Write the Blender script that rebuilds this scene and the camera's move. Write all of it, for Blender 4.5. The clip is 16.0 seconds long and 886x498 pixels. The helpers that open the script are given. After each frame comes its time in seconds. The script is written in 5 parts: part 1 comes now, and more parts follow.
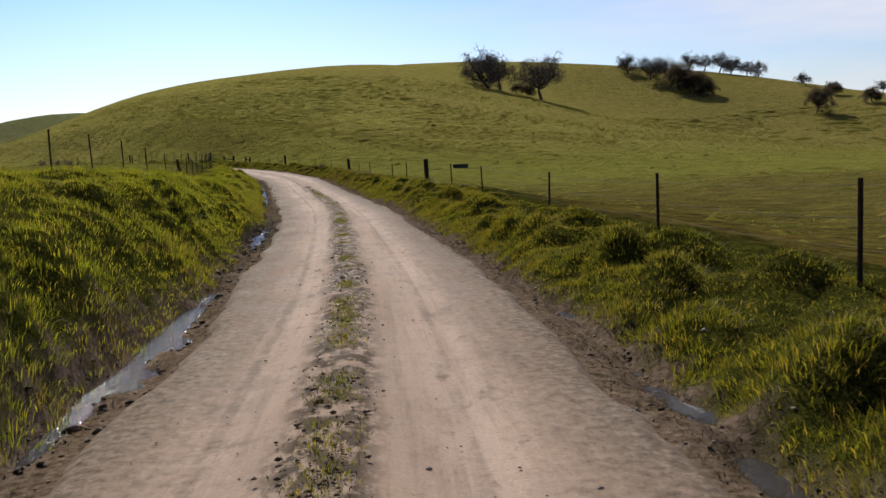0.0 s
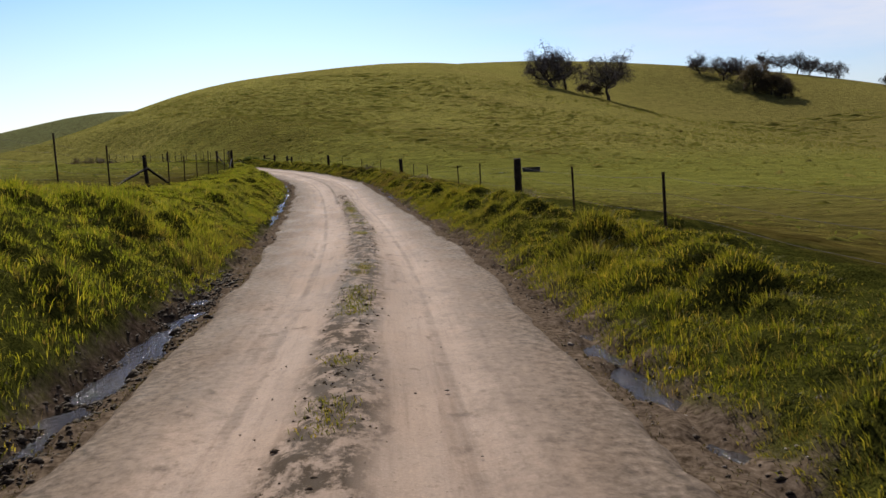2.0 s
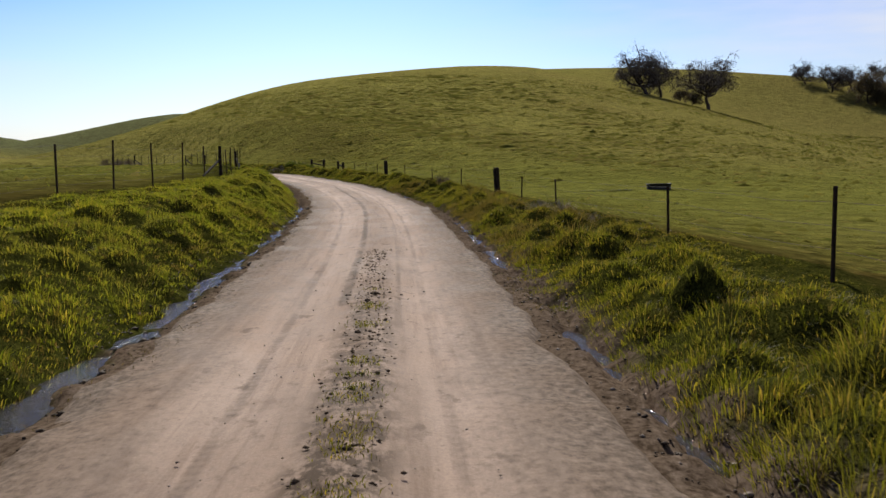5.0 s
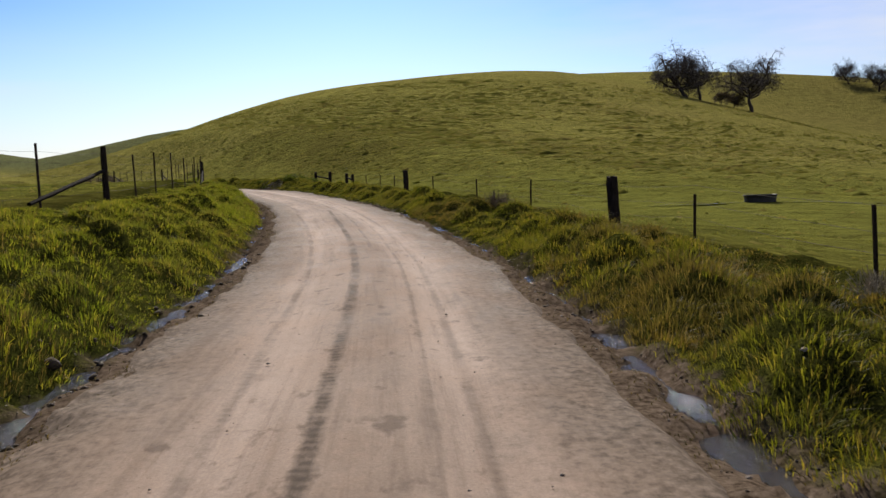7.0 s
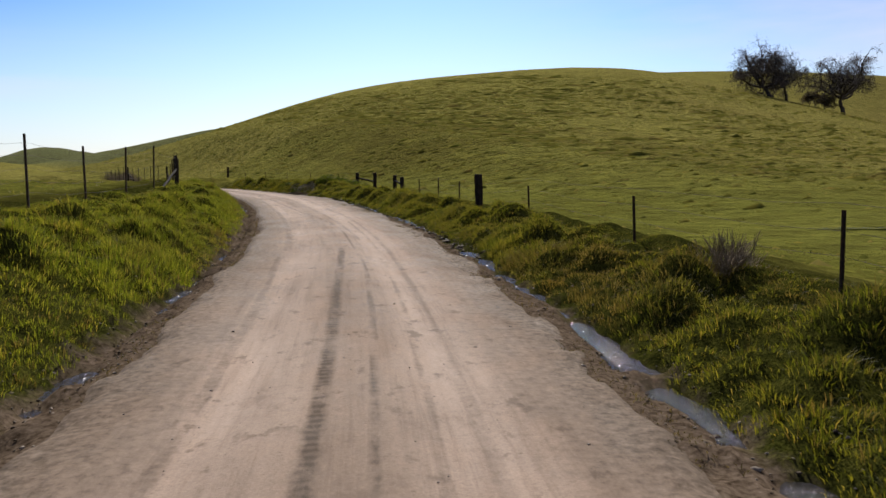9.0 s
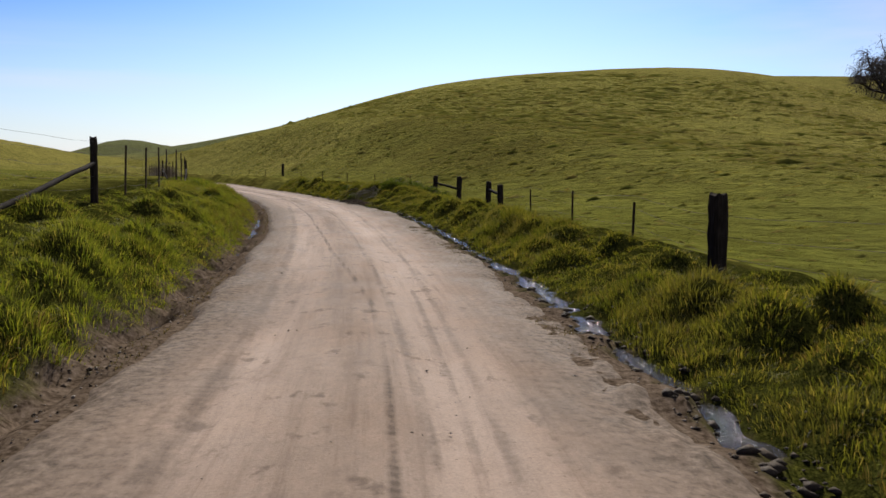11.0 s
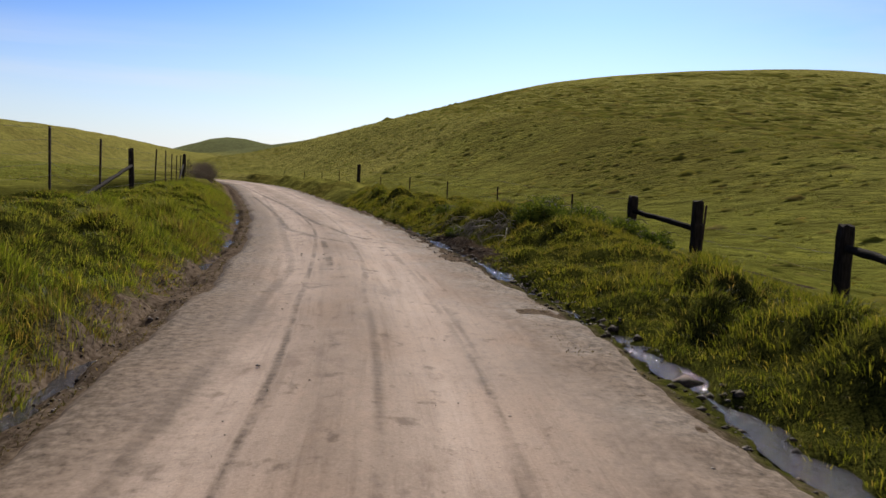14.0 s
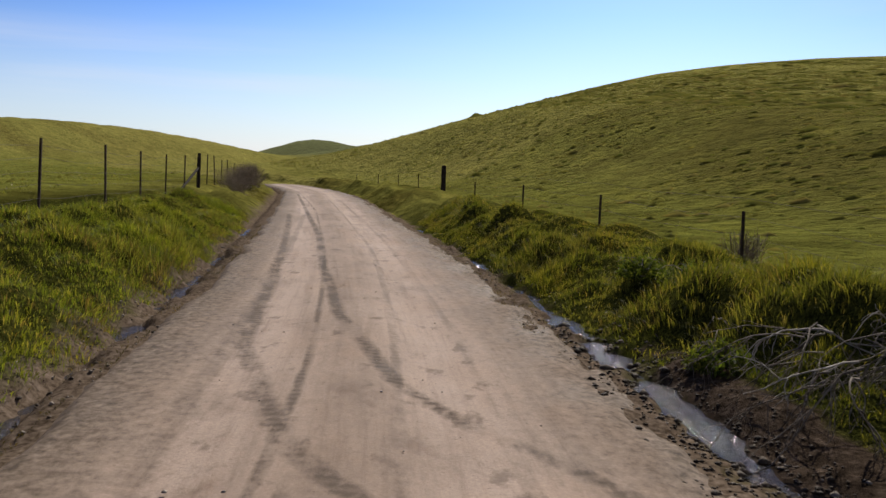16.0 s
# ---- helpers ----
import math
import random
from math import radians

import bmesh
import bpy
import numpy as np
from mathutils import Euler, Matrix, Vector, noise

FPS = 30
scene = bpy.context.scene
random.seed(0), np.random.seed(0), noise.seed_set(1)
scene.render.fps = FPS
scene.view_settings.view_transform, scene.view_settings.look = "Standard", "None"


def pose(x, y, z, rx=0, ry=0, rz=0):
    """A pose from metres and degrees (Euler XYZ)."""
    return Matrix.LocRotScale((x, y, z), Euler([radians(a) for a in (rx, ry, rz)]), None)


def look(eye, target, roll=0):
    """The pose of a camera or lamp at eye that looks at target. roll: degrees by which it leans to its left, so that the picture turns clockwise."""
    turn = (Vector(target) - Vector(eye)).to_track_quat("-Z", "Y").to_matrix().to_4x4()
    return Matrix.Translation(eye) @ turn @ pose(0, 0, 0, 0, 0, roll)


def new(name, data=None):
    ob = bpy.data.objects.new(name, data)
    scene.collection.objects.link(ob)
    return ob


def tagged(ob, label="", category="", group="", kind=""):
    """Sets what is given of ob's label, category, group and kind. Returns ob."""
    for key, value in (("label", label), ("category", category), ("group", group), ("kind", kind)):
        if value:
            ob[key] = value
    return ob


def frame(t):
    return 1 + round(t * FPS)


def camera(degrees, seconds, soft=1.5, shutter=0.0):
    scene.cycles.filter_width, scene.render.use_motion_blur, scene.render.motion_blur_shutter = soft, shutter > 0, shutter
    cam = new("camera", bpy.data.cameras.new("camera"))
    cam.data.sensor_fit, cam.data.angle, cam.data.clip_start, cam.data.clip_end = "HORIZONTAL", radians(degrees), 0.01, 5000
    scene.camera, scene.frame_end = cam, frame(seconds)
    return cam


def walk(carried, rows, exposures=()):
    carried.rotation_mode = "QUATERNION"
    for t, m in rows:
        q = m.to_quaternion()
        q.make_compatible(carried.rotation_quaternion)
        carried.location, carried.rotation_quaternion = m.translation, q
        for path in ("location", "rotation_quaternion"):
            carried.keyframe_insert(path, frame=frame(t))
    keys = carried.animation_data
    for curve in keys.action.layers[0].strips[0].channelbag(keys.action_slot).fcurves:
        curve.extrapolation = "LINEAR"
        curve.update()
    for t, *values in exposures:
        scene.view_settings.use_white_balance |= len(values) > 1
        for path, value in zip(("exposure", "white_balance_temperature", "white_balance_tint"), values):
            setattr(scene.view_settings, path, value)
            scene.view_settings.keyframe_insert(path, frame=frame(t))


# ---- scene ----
cam = camera(50.0, 16.0, shutter=0.05)
PATH = [
    (0, (2.554, -2.496, 1.249), (2.486, -0.509, 1.026), -3.0),
    (0.5, (2.138, 1.571, 1.174), (2.017, 3.556, 0.958), -2.6),
    (1, (1.777, 5.544, 1.065), (1.632, 7.526, 0.846), -2.4),
    (1.5, (1.286, 9.915, 0.989), (1.122, 11.897, 0.775), -2.5),
    (2, (0.715, 14.457, 0.913), (0.531, 16.437, 0.701), -2.4),
    (2.5, (0.038, 18.847, 0.801), (-0.179, 20.824, 0.59), -2.0),
    (3, (-0.674, 23.578, 0.721), (-0.925, 25.552, 0.519), -1.7),
    (3.5, (-1.432, 28.056, 0.678), (-1.715, 30.026, 0.478), -1.8),
    (4, (-2.168, 32.491, 0.646), (-2.481, 34.456, 0.448), -1.3),
    (6.3, (-6.613, 53.845, 0.477), (-6.971, 55.805, 0.305), -1.7),
    (6.5, (-7.044, 55.681, 0.46), (-7.406, 57.64, 0.288), -2.0),
    (7, (-8.066, 60.25, 0.455), (-8.443, 62.207, 0.295), -2.1),
    (7.5, (-9.08, 64.541, 0.517), (-9.48, 66.494, 0.36), -1.7),
    (8, (-10.149, 68.841, 0.57), (-10.578, 70.788, 0.414), -1.1),
    (8.5, (-11.323, 73.096, 0.58), (-11.781, 75.037, 0.429), -0.9),
    (9, (-12.485, 77.226, 0.629), (-12.977, 79.159, 0.474), -1.1),
    (9.2, (-12.933, 78.815, 0.635), (-13.444, 80.742, 0.482), -1.3),
    (11.3, (-19.15, 95.881, 0.848), (-19.813, 97.762, 0.698), 0.5),
    (11.5, (-19.748, 97.428, 0.866), (-20.425, 99.304, 0.716), 0.3),
    (12, (-21.499, 101.558, 0.897), (-22.208, 103.422, 0.75), 0.4),
    (12.5, (-23.295, 105.506, 0.948), (-24.036, 107.358, 0.8), 0.7),
    (13, (-25.147, 109.492, 0.998), (-25.919, 111.331, 0.849), 0.9),
    (13.5, (-26.99, 113.259, 1.013), (-27.797, 115.083, 0.864), 1.7),
    (14, (-28.91, 117.009, 1.071), (-29.747, 118.82, 0.929), 2.4),
    (14.5, (-30.819, 120.621, 1.118), (-31.692, 122.415, 0.981), 2.4),
    (15, (-32.777, 124.229, 1.198), (-33.692, 126.002, 1.059), 2.4),
    (15.5, (-34.98, 127.858, 1.231), (-35.933, 129.611, 1.091), 2.1),
    (16, (-37.109, 131.299, 1.299), (-38.106, 133.026, 1.152), 2.0),
]
walk(cam, [(t, look(eye, target, roll)) for t, eye, target, roll in PATH])

# ---- world, sun, exposure ----
SUN_LEFT, SUN_UP = 16.0, 36.0          # degrees left of +y, degrees above the horizon
world = bpy.data.worlds.new("world")
scene.world = world
world.use_nodes = True
wt = world.node_tree
for n in list(wt.nodes):
    wt.nodes.remove(n)
w_out = wt.nodes.new("ShaderNodeOutputWorld")
w_bg = wt.nodes.new("ShaderNodeBackground")
w_bg.inputs["Strength"].default_value = 0.082
sky = wt.nodes.new("ShaderNodeTexSky")
sky.sky_type = "NISHITA"
sky.sun_disc = False
sky.sun_elevation = radians(SUN_UP)
sky.sun_rotation = radians(-SUN_LEFT)
sky.altitude = 200
sky.air_density, sky.dust_density, sky.ozone_density = 1.0, 0.7, 4.0
# thin high cloud
w_tc = wt.nodes.new("ShaderNodeTexCoord")
w_map = wt.nodes.new("ShaderNodeMapping")
w_map.inputs["Scale"].default_value = (1.2, 1.6, 7.0)
w_map.inputs["Rotation"].default_value = (0.0, 0.12, 0.3)
w_noise = wt.nodes.new("ShaderNodeTexNoise")
w_noise.inputs["Scale"].default_value = 1.9
w_noise.inputs["Detail"].default_value = 6.0
w_noise.inputs["Roughness"].default_value = 0.55
w_ramp = wt.nodes.new("ShaderNodeMapRange")
w_ramp.inputs["From Min"].default_value, w_ramp.inputs["From Max"].default_value = 0.40, 0.64
w_ramp.inputs["To Min"].default_value, w_ramp.inputs["To Max"].default_value = 0.0, 0.75
w_mix = wt.nodes.new("ShaderNodeMix")
w_mix.data_type = "RGBA"
w_mix.inputs["B"].default_value = (7.6, 7.6, 8.2, 1)
wt.links.new(w_tc.outputs["Generated"], w_map.inputs["Vector"])
wt.links.new(w_map.outputs["Vector"], w_noise.inputs["Vector"])
wt.links.new(w_noise.outputs["Fac"], w_ramp.inputs["Value"])
w_sep = wt.nodes.new("ShaderNodeSeparateXYZ")
w_side = wt.nodes.new("ShaderNodeMapRange")
w_side.inputs["From Min"].default_value, w_side.inputs["From Max"].default_value = -0.25, 0.35
w_side.inputs["To Min"].default_value, w_side.inputs["To Max"].default_value = 0.0, 1.1
w_veil = wt.nodes.new("ShaderNodeMath")
w_veil.operation = "MULTIPLY"
wt.links.new(w_tc.outputs["Generated"], w_sep.inputs[0])
wt.links.new(w_sep.outputs["X"], w_side.inputs["Value"])
wt.links.new(w_ramp.outputs["Result"], w_veil.inputs[0])
wt.links.new(w_side.outputs["Result"], w_veil.inputs[1])
w_low = wt.nodes.new("ShaderNodeMapping")
w_low.inputs["Scale"].default_value = (0.9, 0.9, 15.0)
w_low.inputs["Rotation"].default_value = (0.03, 0.0, 0.0)
w_wisp = wt.nodes.new("ShaderNodeTexNoise")
w_wisp.inputs["Scale"].default_value, w_wisp.inputs["Detail"].default_value, w_wisp.inputs["Roughness"].default_value = 1.6, 5.0, 0.5
w_thin = wt.nodes.new("ShaderNodeMapRange")
w_thin.inputs["From Min"].default_value, w_thin.inputs["From Max"].default_value = 0.46, 0.70
w_thin.inputs["To Min"].default_value, w_thin.inputs["To Max"].default_value = 0.0, 0.55
w_west = wt.nodes.new("ShaderNodeMapRange")
w_west.inputs["From Min"].default_value, w_west.inputs["From Max"].default_value = -0.45, -0.65
w_both = wt.nodes.new("ShaderNodeMath")
w_both.operation = "MULTIPLY_ADD"
wt.links.new(w_tc.outputs["Generated"], w_low.inputs["Vector"])
wt.links.new(w_low.outputs["Vector"], w_wisp.inputs["Vector"])
wt.links.new(w_wisp.outputs["Fac"], w_thin.inputs["Value"])
wt.links.new(w_sep.outputs["X"], w_west.inputs["Value"])
w_band = wt.nodes.new("ShaderNodeValToRGB")
w_keys = w_band.color_ramp.elements
w_keys[0].position, w_keys[0].color = 0.05, (0, 0, 0, 1)
w_keys[1].position, w_keys[1].color = 0.15, (0, 0, 0, 1)
for at, grey in ((0.085, 1.0), (0.11, 0.9)):
    w_keys.new(at).color = (grey, grey, grey, 1)
w_cut = wt.nodes.new("ShaderNodeMath")
w_cut.operation = "MULTIPLY"
wt.links.new(w_sep.outputs["Z"], w_band.inputs["Fac"])
wt.links.new(w_thin.outputs["Result"], w_cut.inputs[0])
wt.links.new(w_band.outputs["Color"], w_cut.inputs[1])
wt.links.new(w_cut.outputs[0], w_both.inputs[0])
wt.links.new(w_west.outputs["Result"], w_both.inputs[1])
wt.links.new(w_veil.outputs[0], w_both.inputs[2])
wt.links.new(w_both.outputs[0], w_mix.inputs["Factor"])
w_tone = wt.nodes.new("ShaderNodeMix")
w_tone.data_type, w_tone.blend_type = "RGBA", "MULTIPLY"
w_tone.inputs["Factor"].default_value = 1.0
w_tone.inputs["B"].default_value = (0.094, 0.0975, 0.116, 1)
w_deep = wt.nodes.new("ShaderNodeGamma")
w_deep.inputs["Gamma"].default_value = 2.0
wt.links.new(sky.outputs["Color"], w_deep.inputs["Color"])
wt.links.new(w_deep.outputs["Color"], w_tone.inputs["A"])
# pale haze along the whole horizon
w_rise = wt.nodes.new("ShaderNodeMapRange")
w_rise.inputs["From Min"].default_value, w_rise.inputs["From Max"].default_value = 0.0, 0.17
w_rise.inputs["To Min"].default_value, w_rise.inputs["To Max"].default_value = 0.72, 0.0
w_haze = wt.nodes.new("ShaderNodeMix")
w_haze.data_type = "RGBA"
w_haze.inputs["B"].default_value = (7.3, 7.8, 9.3, 1)
wt.links.new(w_sep.outputs["Z"], w_rise.inputs["Value"])
wt.links.new(w_rise.outputs["Result"], w_haze.inputs["Factor"])
wt.links.new(w_tone.outputs["Result"], w_haze.inputs["A"])
wt.links.new(w_haze.outputs["Result"], w_mix.inputs["A"])
wt.links.new(w_mix.outputs["Result"], w_bg.inputs["Color"])
wt.links.new(w_bg.outputs["Background"], w_out.inputs["Surface"])

sun = new("sun", bpy.data.lights.new("sun", "SUN"))
sun.data.energy = 5.0
sun.data.angle = radians(0.6)
sun.data.color = (1.0, 0.93, 0.82)
sx, sy, sz = -math.sin(radians(SUN_LEFT)) * math.cos(radians(SUN_UP)), math.cos(radians(SUN_LEFT)) * math.cos(radians(SUN_UP)), math.sin(radians(SUN_UP))
sun.matrix_world = look((sx * 300, sy * 300, sz * 300), (0, 0, 0))
scene.view_settings.exposure = 0.40

# ---- materials ----
def material(name, rough=0.8, metal=0.0):
    """A node material with its principled shader; returns the material, its tree and the shader."""
    m = bpy.data.materials.new(name)
    m.use_nodes = True
    t = m.node_tree
    p = t.nodes["Principled BSDF"]
    p.inputs["Roughness"].default_value = rough
    p.inputs["Metallic"].default_value = metal
    p.inputs["Specular IOR Level"].default_value = 0.12 if rough > 0.7 else 0.4
    return m, t, p


def noise_node(t, scale, detail=5.0, rough=0.6, stretch=(1, 1, 1), source="Object"):
    tc = t.nodes.new("ShaderNodeTexCoord")
    mp = t.nodes.new("ShaderNodeMapping")
    mp.inputs["Scale"].default_value = stretch
    n = t.nodes.new("ShaderNodeTexNoise")
    n.inputs["Scale"].default_value = scale
    n.inputs["Detail"].default_value = detail
    n.inputs["Roughness"].default_value = rough
    t.links.new(tc.outputs[source], mp.inputs["Vector"])
    t.links.new(mp.outputs["Vector"], n.inputs["Vector"])
    return n


def ramp(t, socket, stops):
    r = t.nodes.new("ShaderNodeValToRGB")
    els = r.color_ramp.elements
    while len(els) < len(stops):
        els.new(0.5)
    for e, (pos, col) in zip(els, stops):
        e.position, e.color = pos, (*col, 1)
    t.links.new(socket, r.inputs["Fac"])
    return r.outputs["Color"]


def mixed(t, fac, a, b, mode="MIX"):
    m = t.nodes.new("ShaderNodeMix")
    m.data_type, m.blend_type = "RGBA", mode
    for key, v in (("Factor", fac), ("A", a), ("B", b)):
        if isinstance(v, (int, float)):
            m.inputs[key].default_value = v
        elif isinstance(v, tuple):
            m.inputs[key].default_value = (*v, 1)
        else:
            t.links.new(v, m.inputs[key])
    return m.outputs["Result"]


def step(t, socket, lo, hi, a=0.0, b=1.0):
    r = t.nodes.new("ShaderNodeMapRange")
    for key, v in (("From Min", lo), ("From Max", hi), ("To Min", a), ("To Max", b)):
        r.inputs[key].default_value = v
    t.links.new(socket, r.inputs["Value"])
    return r.outputs["Result"]


def attribute(t, name):
    a = t.nodes.new("ShaderNodeAttribute")
    a.attribute_name = name
    return a.outputs["Fac"]


def calc(t, op, a, b=0.0):
    m = t.nodes.new("ShaderNodeMath")
    m.operation = op
    for i, v in enumerate((a, b)):
        if isinstance(v, (int, float)):
            m.inputs[i].default_value = v
        else:
            t.links.new(v, m.inputs[i])
    return m.outputs[0]


def bump(t, p, height, strength=0.5, distance=0.02):
    b = t.nodes.new("ShaderNodeBump")
    b.inputs["Strength"].default_value = strength
    b.inputs["Distance"].default_value = distance
    t.links.new(height, b.inputs["Height"])
    t.links.new(b.outputs["Normal"], p.inputs["Normal"])


def make_turf():
    """Pasture: short grass seen from far, thin soil patches, dead thatch darkened as shade, mud by the ditches."""
    m, t, p = material("pasture_turf", 1.0)
    p.inputs["Specular IOR Level"].default_value = 0.0
    p.inputs["Sheen Roughness"].default_value = 0.55
    p.inputs["Sheen Tint"].default_value = (0.60, 0.56, 0.16, 1)
    big = noise_node(t, 0.018, 5, 0.6)
    mid = noise_node(t, 0.35, 6, 0.65, (1, 1.0, 1))
    fine = noise_node(t, 9.0, 5, 0.7)
    streak = noise_node(t, 0.9, 5, 0.62, (0.55, 0.80, 2.4))
    green = ramp(t, big.outputs["Fac"], [(0.32, (0.158, 0.150, 0.040)), (0.52, (0.196, 0.182, 0.050)), (0.72, (0.232, 0.202, 0.062))])
    brown = step(t, noise_node(t, 0.055, 4, 0.6, (0.6, 1.2, 1)).outputs["Fac"], 0.42, 0.60, 0.0, 0.75)
    brown = calc(t, "MULTIPLY", brown, step(t, calc(t, "ABSOLUTE", attribute(t, "lane")), 110.0, 40.0, 0.25, 1.0))
    green = mixed(t, brown, green, (0.088, 0.068, 0.020))
    # colour darkened towards the road to hold back the sun on the flats
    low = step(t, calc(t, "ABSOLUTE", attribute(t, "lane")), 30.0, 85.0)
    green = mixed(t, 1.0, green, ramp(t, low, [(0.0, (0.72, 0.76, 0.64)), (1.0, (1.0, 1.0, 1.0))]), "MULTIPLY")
    tc = t.nodes.new("ShaderNodeTexCoord")
    sep = t.nodes.new("ShaderNodeSeparateXYZ")
    t.links.new(tc.outputs["Object"], sep.inputs[0])
    # browner grass eastwards; also painted darker where the hill turns from the sun
    east = calc(t, "ADD", sep.outputs["X"], calc(t, "MULTIPLY", calc(t, "SUBTRACT", big.outputs["Fac"], 0.5), 160.0))
    green = mixed(t, step(t, east, -40.0, 90.0, 0.0, 0.85), green, (0.118, 0.098, 0.034))
    # browner and darker over the field beside the road's start
    dark_brown = calc(t, "MULTIPLY", step(t, sep.outputs["Y"], 105.0, 60.0), step(t, calc(t, "ABSOLUTE", attribute(t, "lane")), 75.0, 36.0))
    dark_brown = calc(t, "MULTIPLY", dark_brown, step(t, streak.outputs["Fac"], 0.35, 0.6, 0.72, 0.95))
    green = mixed(t, dark_brown, green, (0.060, 0.044, 0.014))
    west = calc(t, "MULTIPLY", step(t, attribute(t, "lane"), -7.0, -30.0), 0.80)
    green = mixed(t, west, green, (0.112, 0.126, 0.030))
    # the moist valley floor is greener and closer cropped than the hill
    flat = calc(t, "MULTIPLY", attribute(t, "meadow"), calc(t, "SUBTRACT", 1.0, dark_brown))
    green = mixed(t, calc(t, "MULTIPLY", flat, 0.75), green, (0.112, 0.122, 0.022))
    # far hills tinted dark bluish green, painted in for distance haze
    far_haze = calc(t, "MULTIPLY", step(t, sep.outputs["Y"], 440.0, 475.0), step(t, sep.outputs["X"], -165.0, -195.0))
    green = mixed(t, calc(t, "MULTIPLY", far_haze, 0.9), green, (0.075, 0.094, 0.062))
    tone = ramp(t, mid.outputs["Fac"], [(0.30, (0.52, 0.50, 0.48)), (0.55, (1.0, 1.0, 1.0)), (0.75, (1.25, 1.18, 1.0))])
    col = mixed(t, 1.0, green, tone, "MULTIPLY")
    # dark streaks painted in for the shaded sides of the tussocks
    dark = step(t, streak.outputs["Fac"], 0.55, 0.64)
    col = mixed(t, calc(t, "MULTIPLY", dark, 0.25), col, (0.045, 0.052, 0.016))
    # flecks paint sunlit lips and shaded hollows into the turf colour
    flecks = noise_node(t, 1.5, 4, 0.6, (0.75, 0.9, 2.2))
    col = mixed(t, calc(t, "SUBTRACT", 0.62, calc(t, "MULTIPLY", flat, 0.35)), col, ramp(t, flecks.outputs["Fac"], [(0.36, (0.34, 0.34, 0.34)), (0.47, (0.92, 0.92, 0.92)), (0.56, (1.1, 1.1, 1.1)), (0.66, (1.75, 1.68, 1.6))]), "MULTIPLY")
    grain = ramp(t, fine.outputs["Fac"], [(0.30, (0.62, 0.6, 0.55)), (0.7, (1.2, 1.18, 1.1))])
    col = mixed(t, 0.8, col, grain, "MULTIPLY")
    t.links.new(step(t, calc(t, "ABSOLUTE", attribute(t, "lane")), 10.0, 22.0, 0.0, 0.20), p.inputs["Sheen Weight"])
    # verge thatch, its colour darkened to stand in for shade between the tussocks
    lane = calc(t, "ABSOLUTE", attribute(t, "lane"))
    shaded_thatch = ramp(t, noise_node(t, 5.0, 5, 0.7).outputs["Fac"], [(0.30, (0.016, 0.017, 0.005)), (0.5, (0.040, 0.042, 0.009)), (0.66, (0.072, 0.070, 0.014)), (0.85, (0.105, 0.066, 0.030))])
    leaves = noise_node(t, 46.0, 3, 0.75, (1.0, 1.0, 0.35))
    shaded_thatch = mixed(t, 1.0, shaded_thatch, ramp(t, leaves.outputs["Fac"], [(0.36, (0.22, 0.24, 0.2)), (0.52, (0.9, 0.92, 0.9)), (0.68, (1.7, 1.65, 1.5))]), "MULTIPLY")
    col = mixed(t, calc(t, "MULTIPLY", step(t, lane, 8.5, 6.0), step(t, attribute(t, "along"), 180.0, 168.0)), col, shaded_thatch)
    # soil under the verge grass and mud beside the road
    edge = noise_node(t, 1.6, 5, 0.6)
    lane_n = calc(t, "ADD", lane, calc(t, "MULTIPLY", calc(t, "SUBTRACT", edge.outputs["Fac"], 0.5), 1.1))
    soil = ramp(t, noise_node(t, 14, 6, 0.7).outputs["Fac"], [(0.36, (0.034, 0.024, 0.016)), (0.48, (0.084, 0.062, 0.044)), (0.58, (0.118, 0.089, 0.066)), (0.70, (0.180, 0.140, 0.108))])
    col = mixed(t, step(t, lane_n, 2.9, 2.55), col, soil)
    wet = calc(t, "ADD", attribute(t, "mud"), calc(t, "MULTIPLY", calc(t, "SUBTRACT", edge.outputs["Fac"], 0.5), 1.2))
    col = mixed(t, step(t, wet, 0.35, 0.60), col, ramp(t, noise_node(t, 9.0, 5, 0.7).outputs["Fac"], [(0.38, (0.018, 0.013, 0.009)), (0.55, (0.050, 0.036, 0.026)), (0.70, (0.105, 0.080, 0.062))]))
    t.links.new(col, p.inputs["Base Color"])
    h = calc(t, "ADD", calc(t, "MULTIPLY", streak.outputs["Fac"], 1.3), calc(t, "MULTIPLY", fine.outputs["Fac"], 0.10))
    h = calc(t, "ADD", h, calc(t, "MULTIPLY", noise_node(t, 2.6, 4, 0.6, (0.6, 0.9, 2.2)).outputs["Fac"], 0.40))
    h = calc(t, "ADD", h, calc(t, "MULTIPLY", calc(t, "MULTIPLY", leaves.outputs["Fac"], 0.35), step(t, lane, 9.0, 6.0)))
    far = calc(t, "MULTIPLY", step(t, lane, 5.0, 16.0, 0.12, 1.0), step(t, lane, 2.5, 3.4, 0.22, 1.0))
    bump(t, p, calc(t, "MULTIPLY", h, far), 1.0, 0.6)
    return m


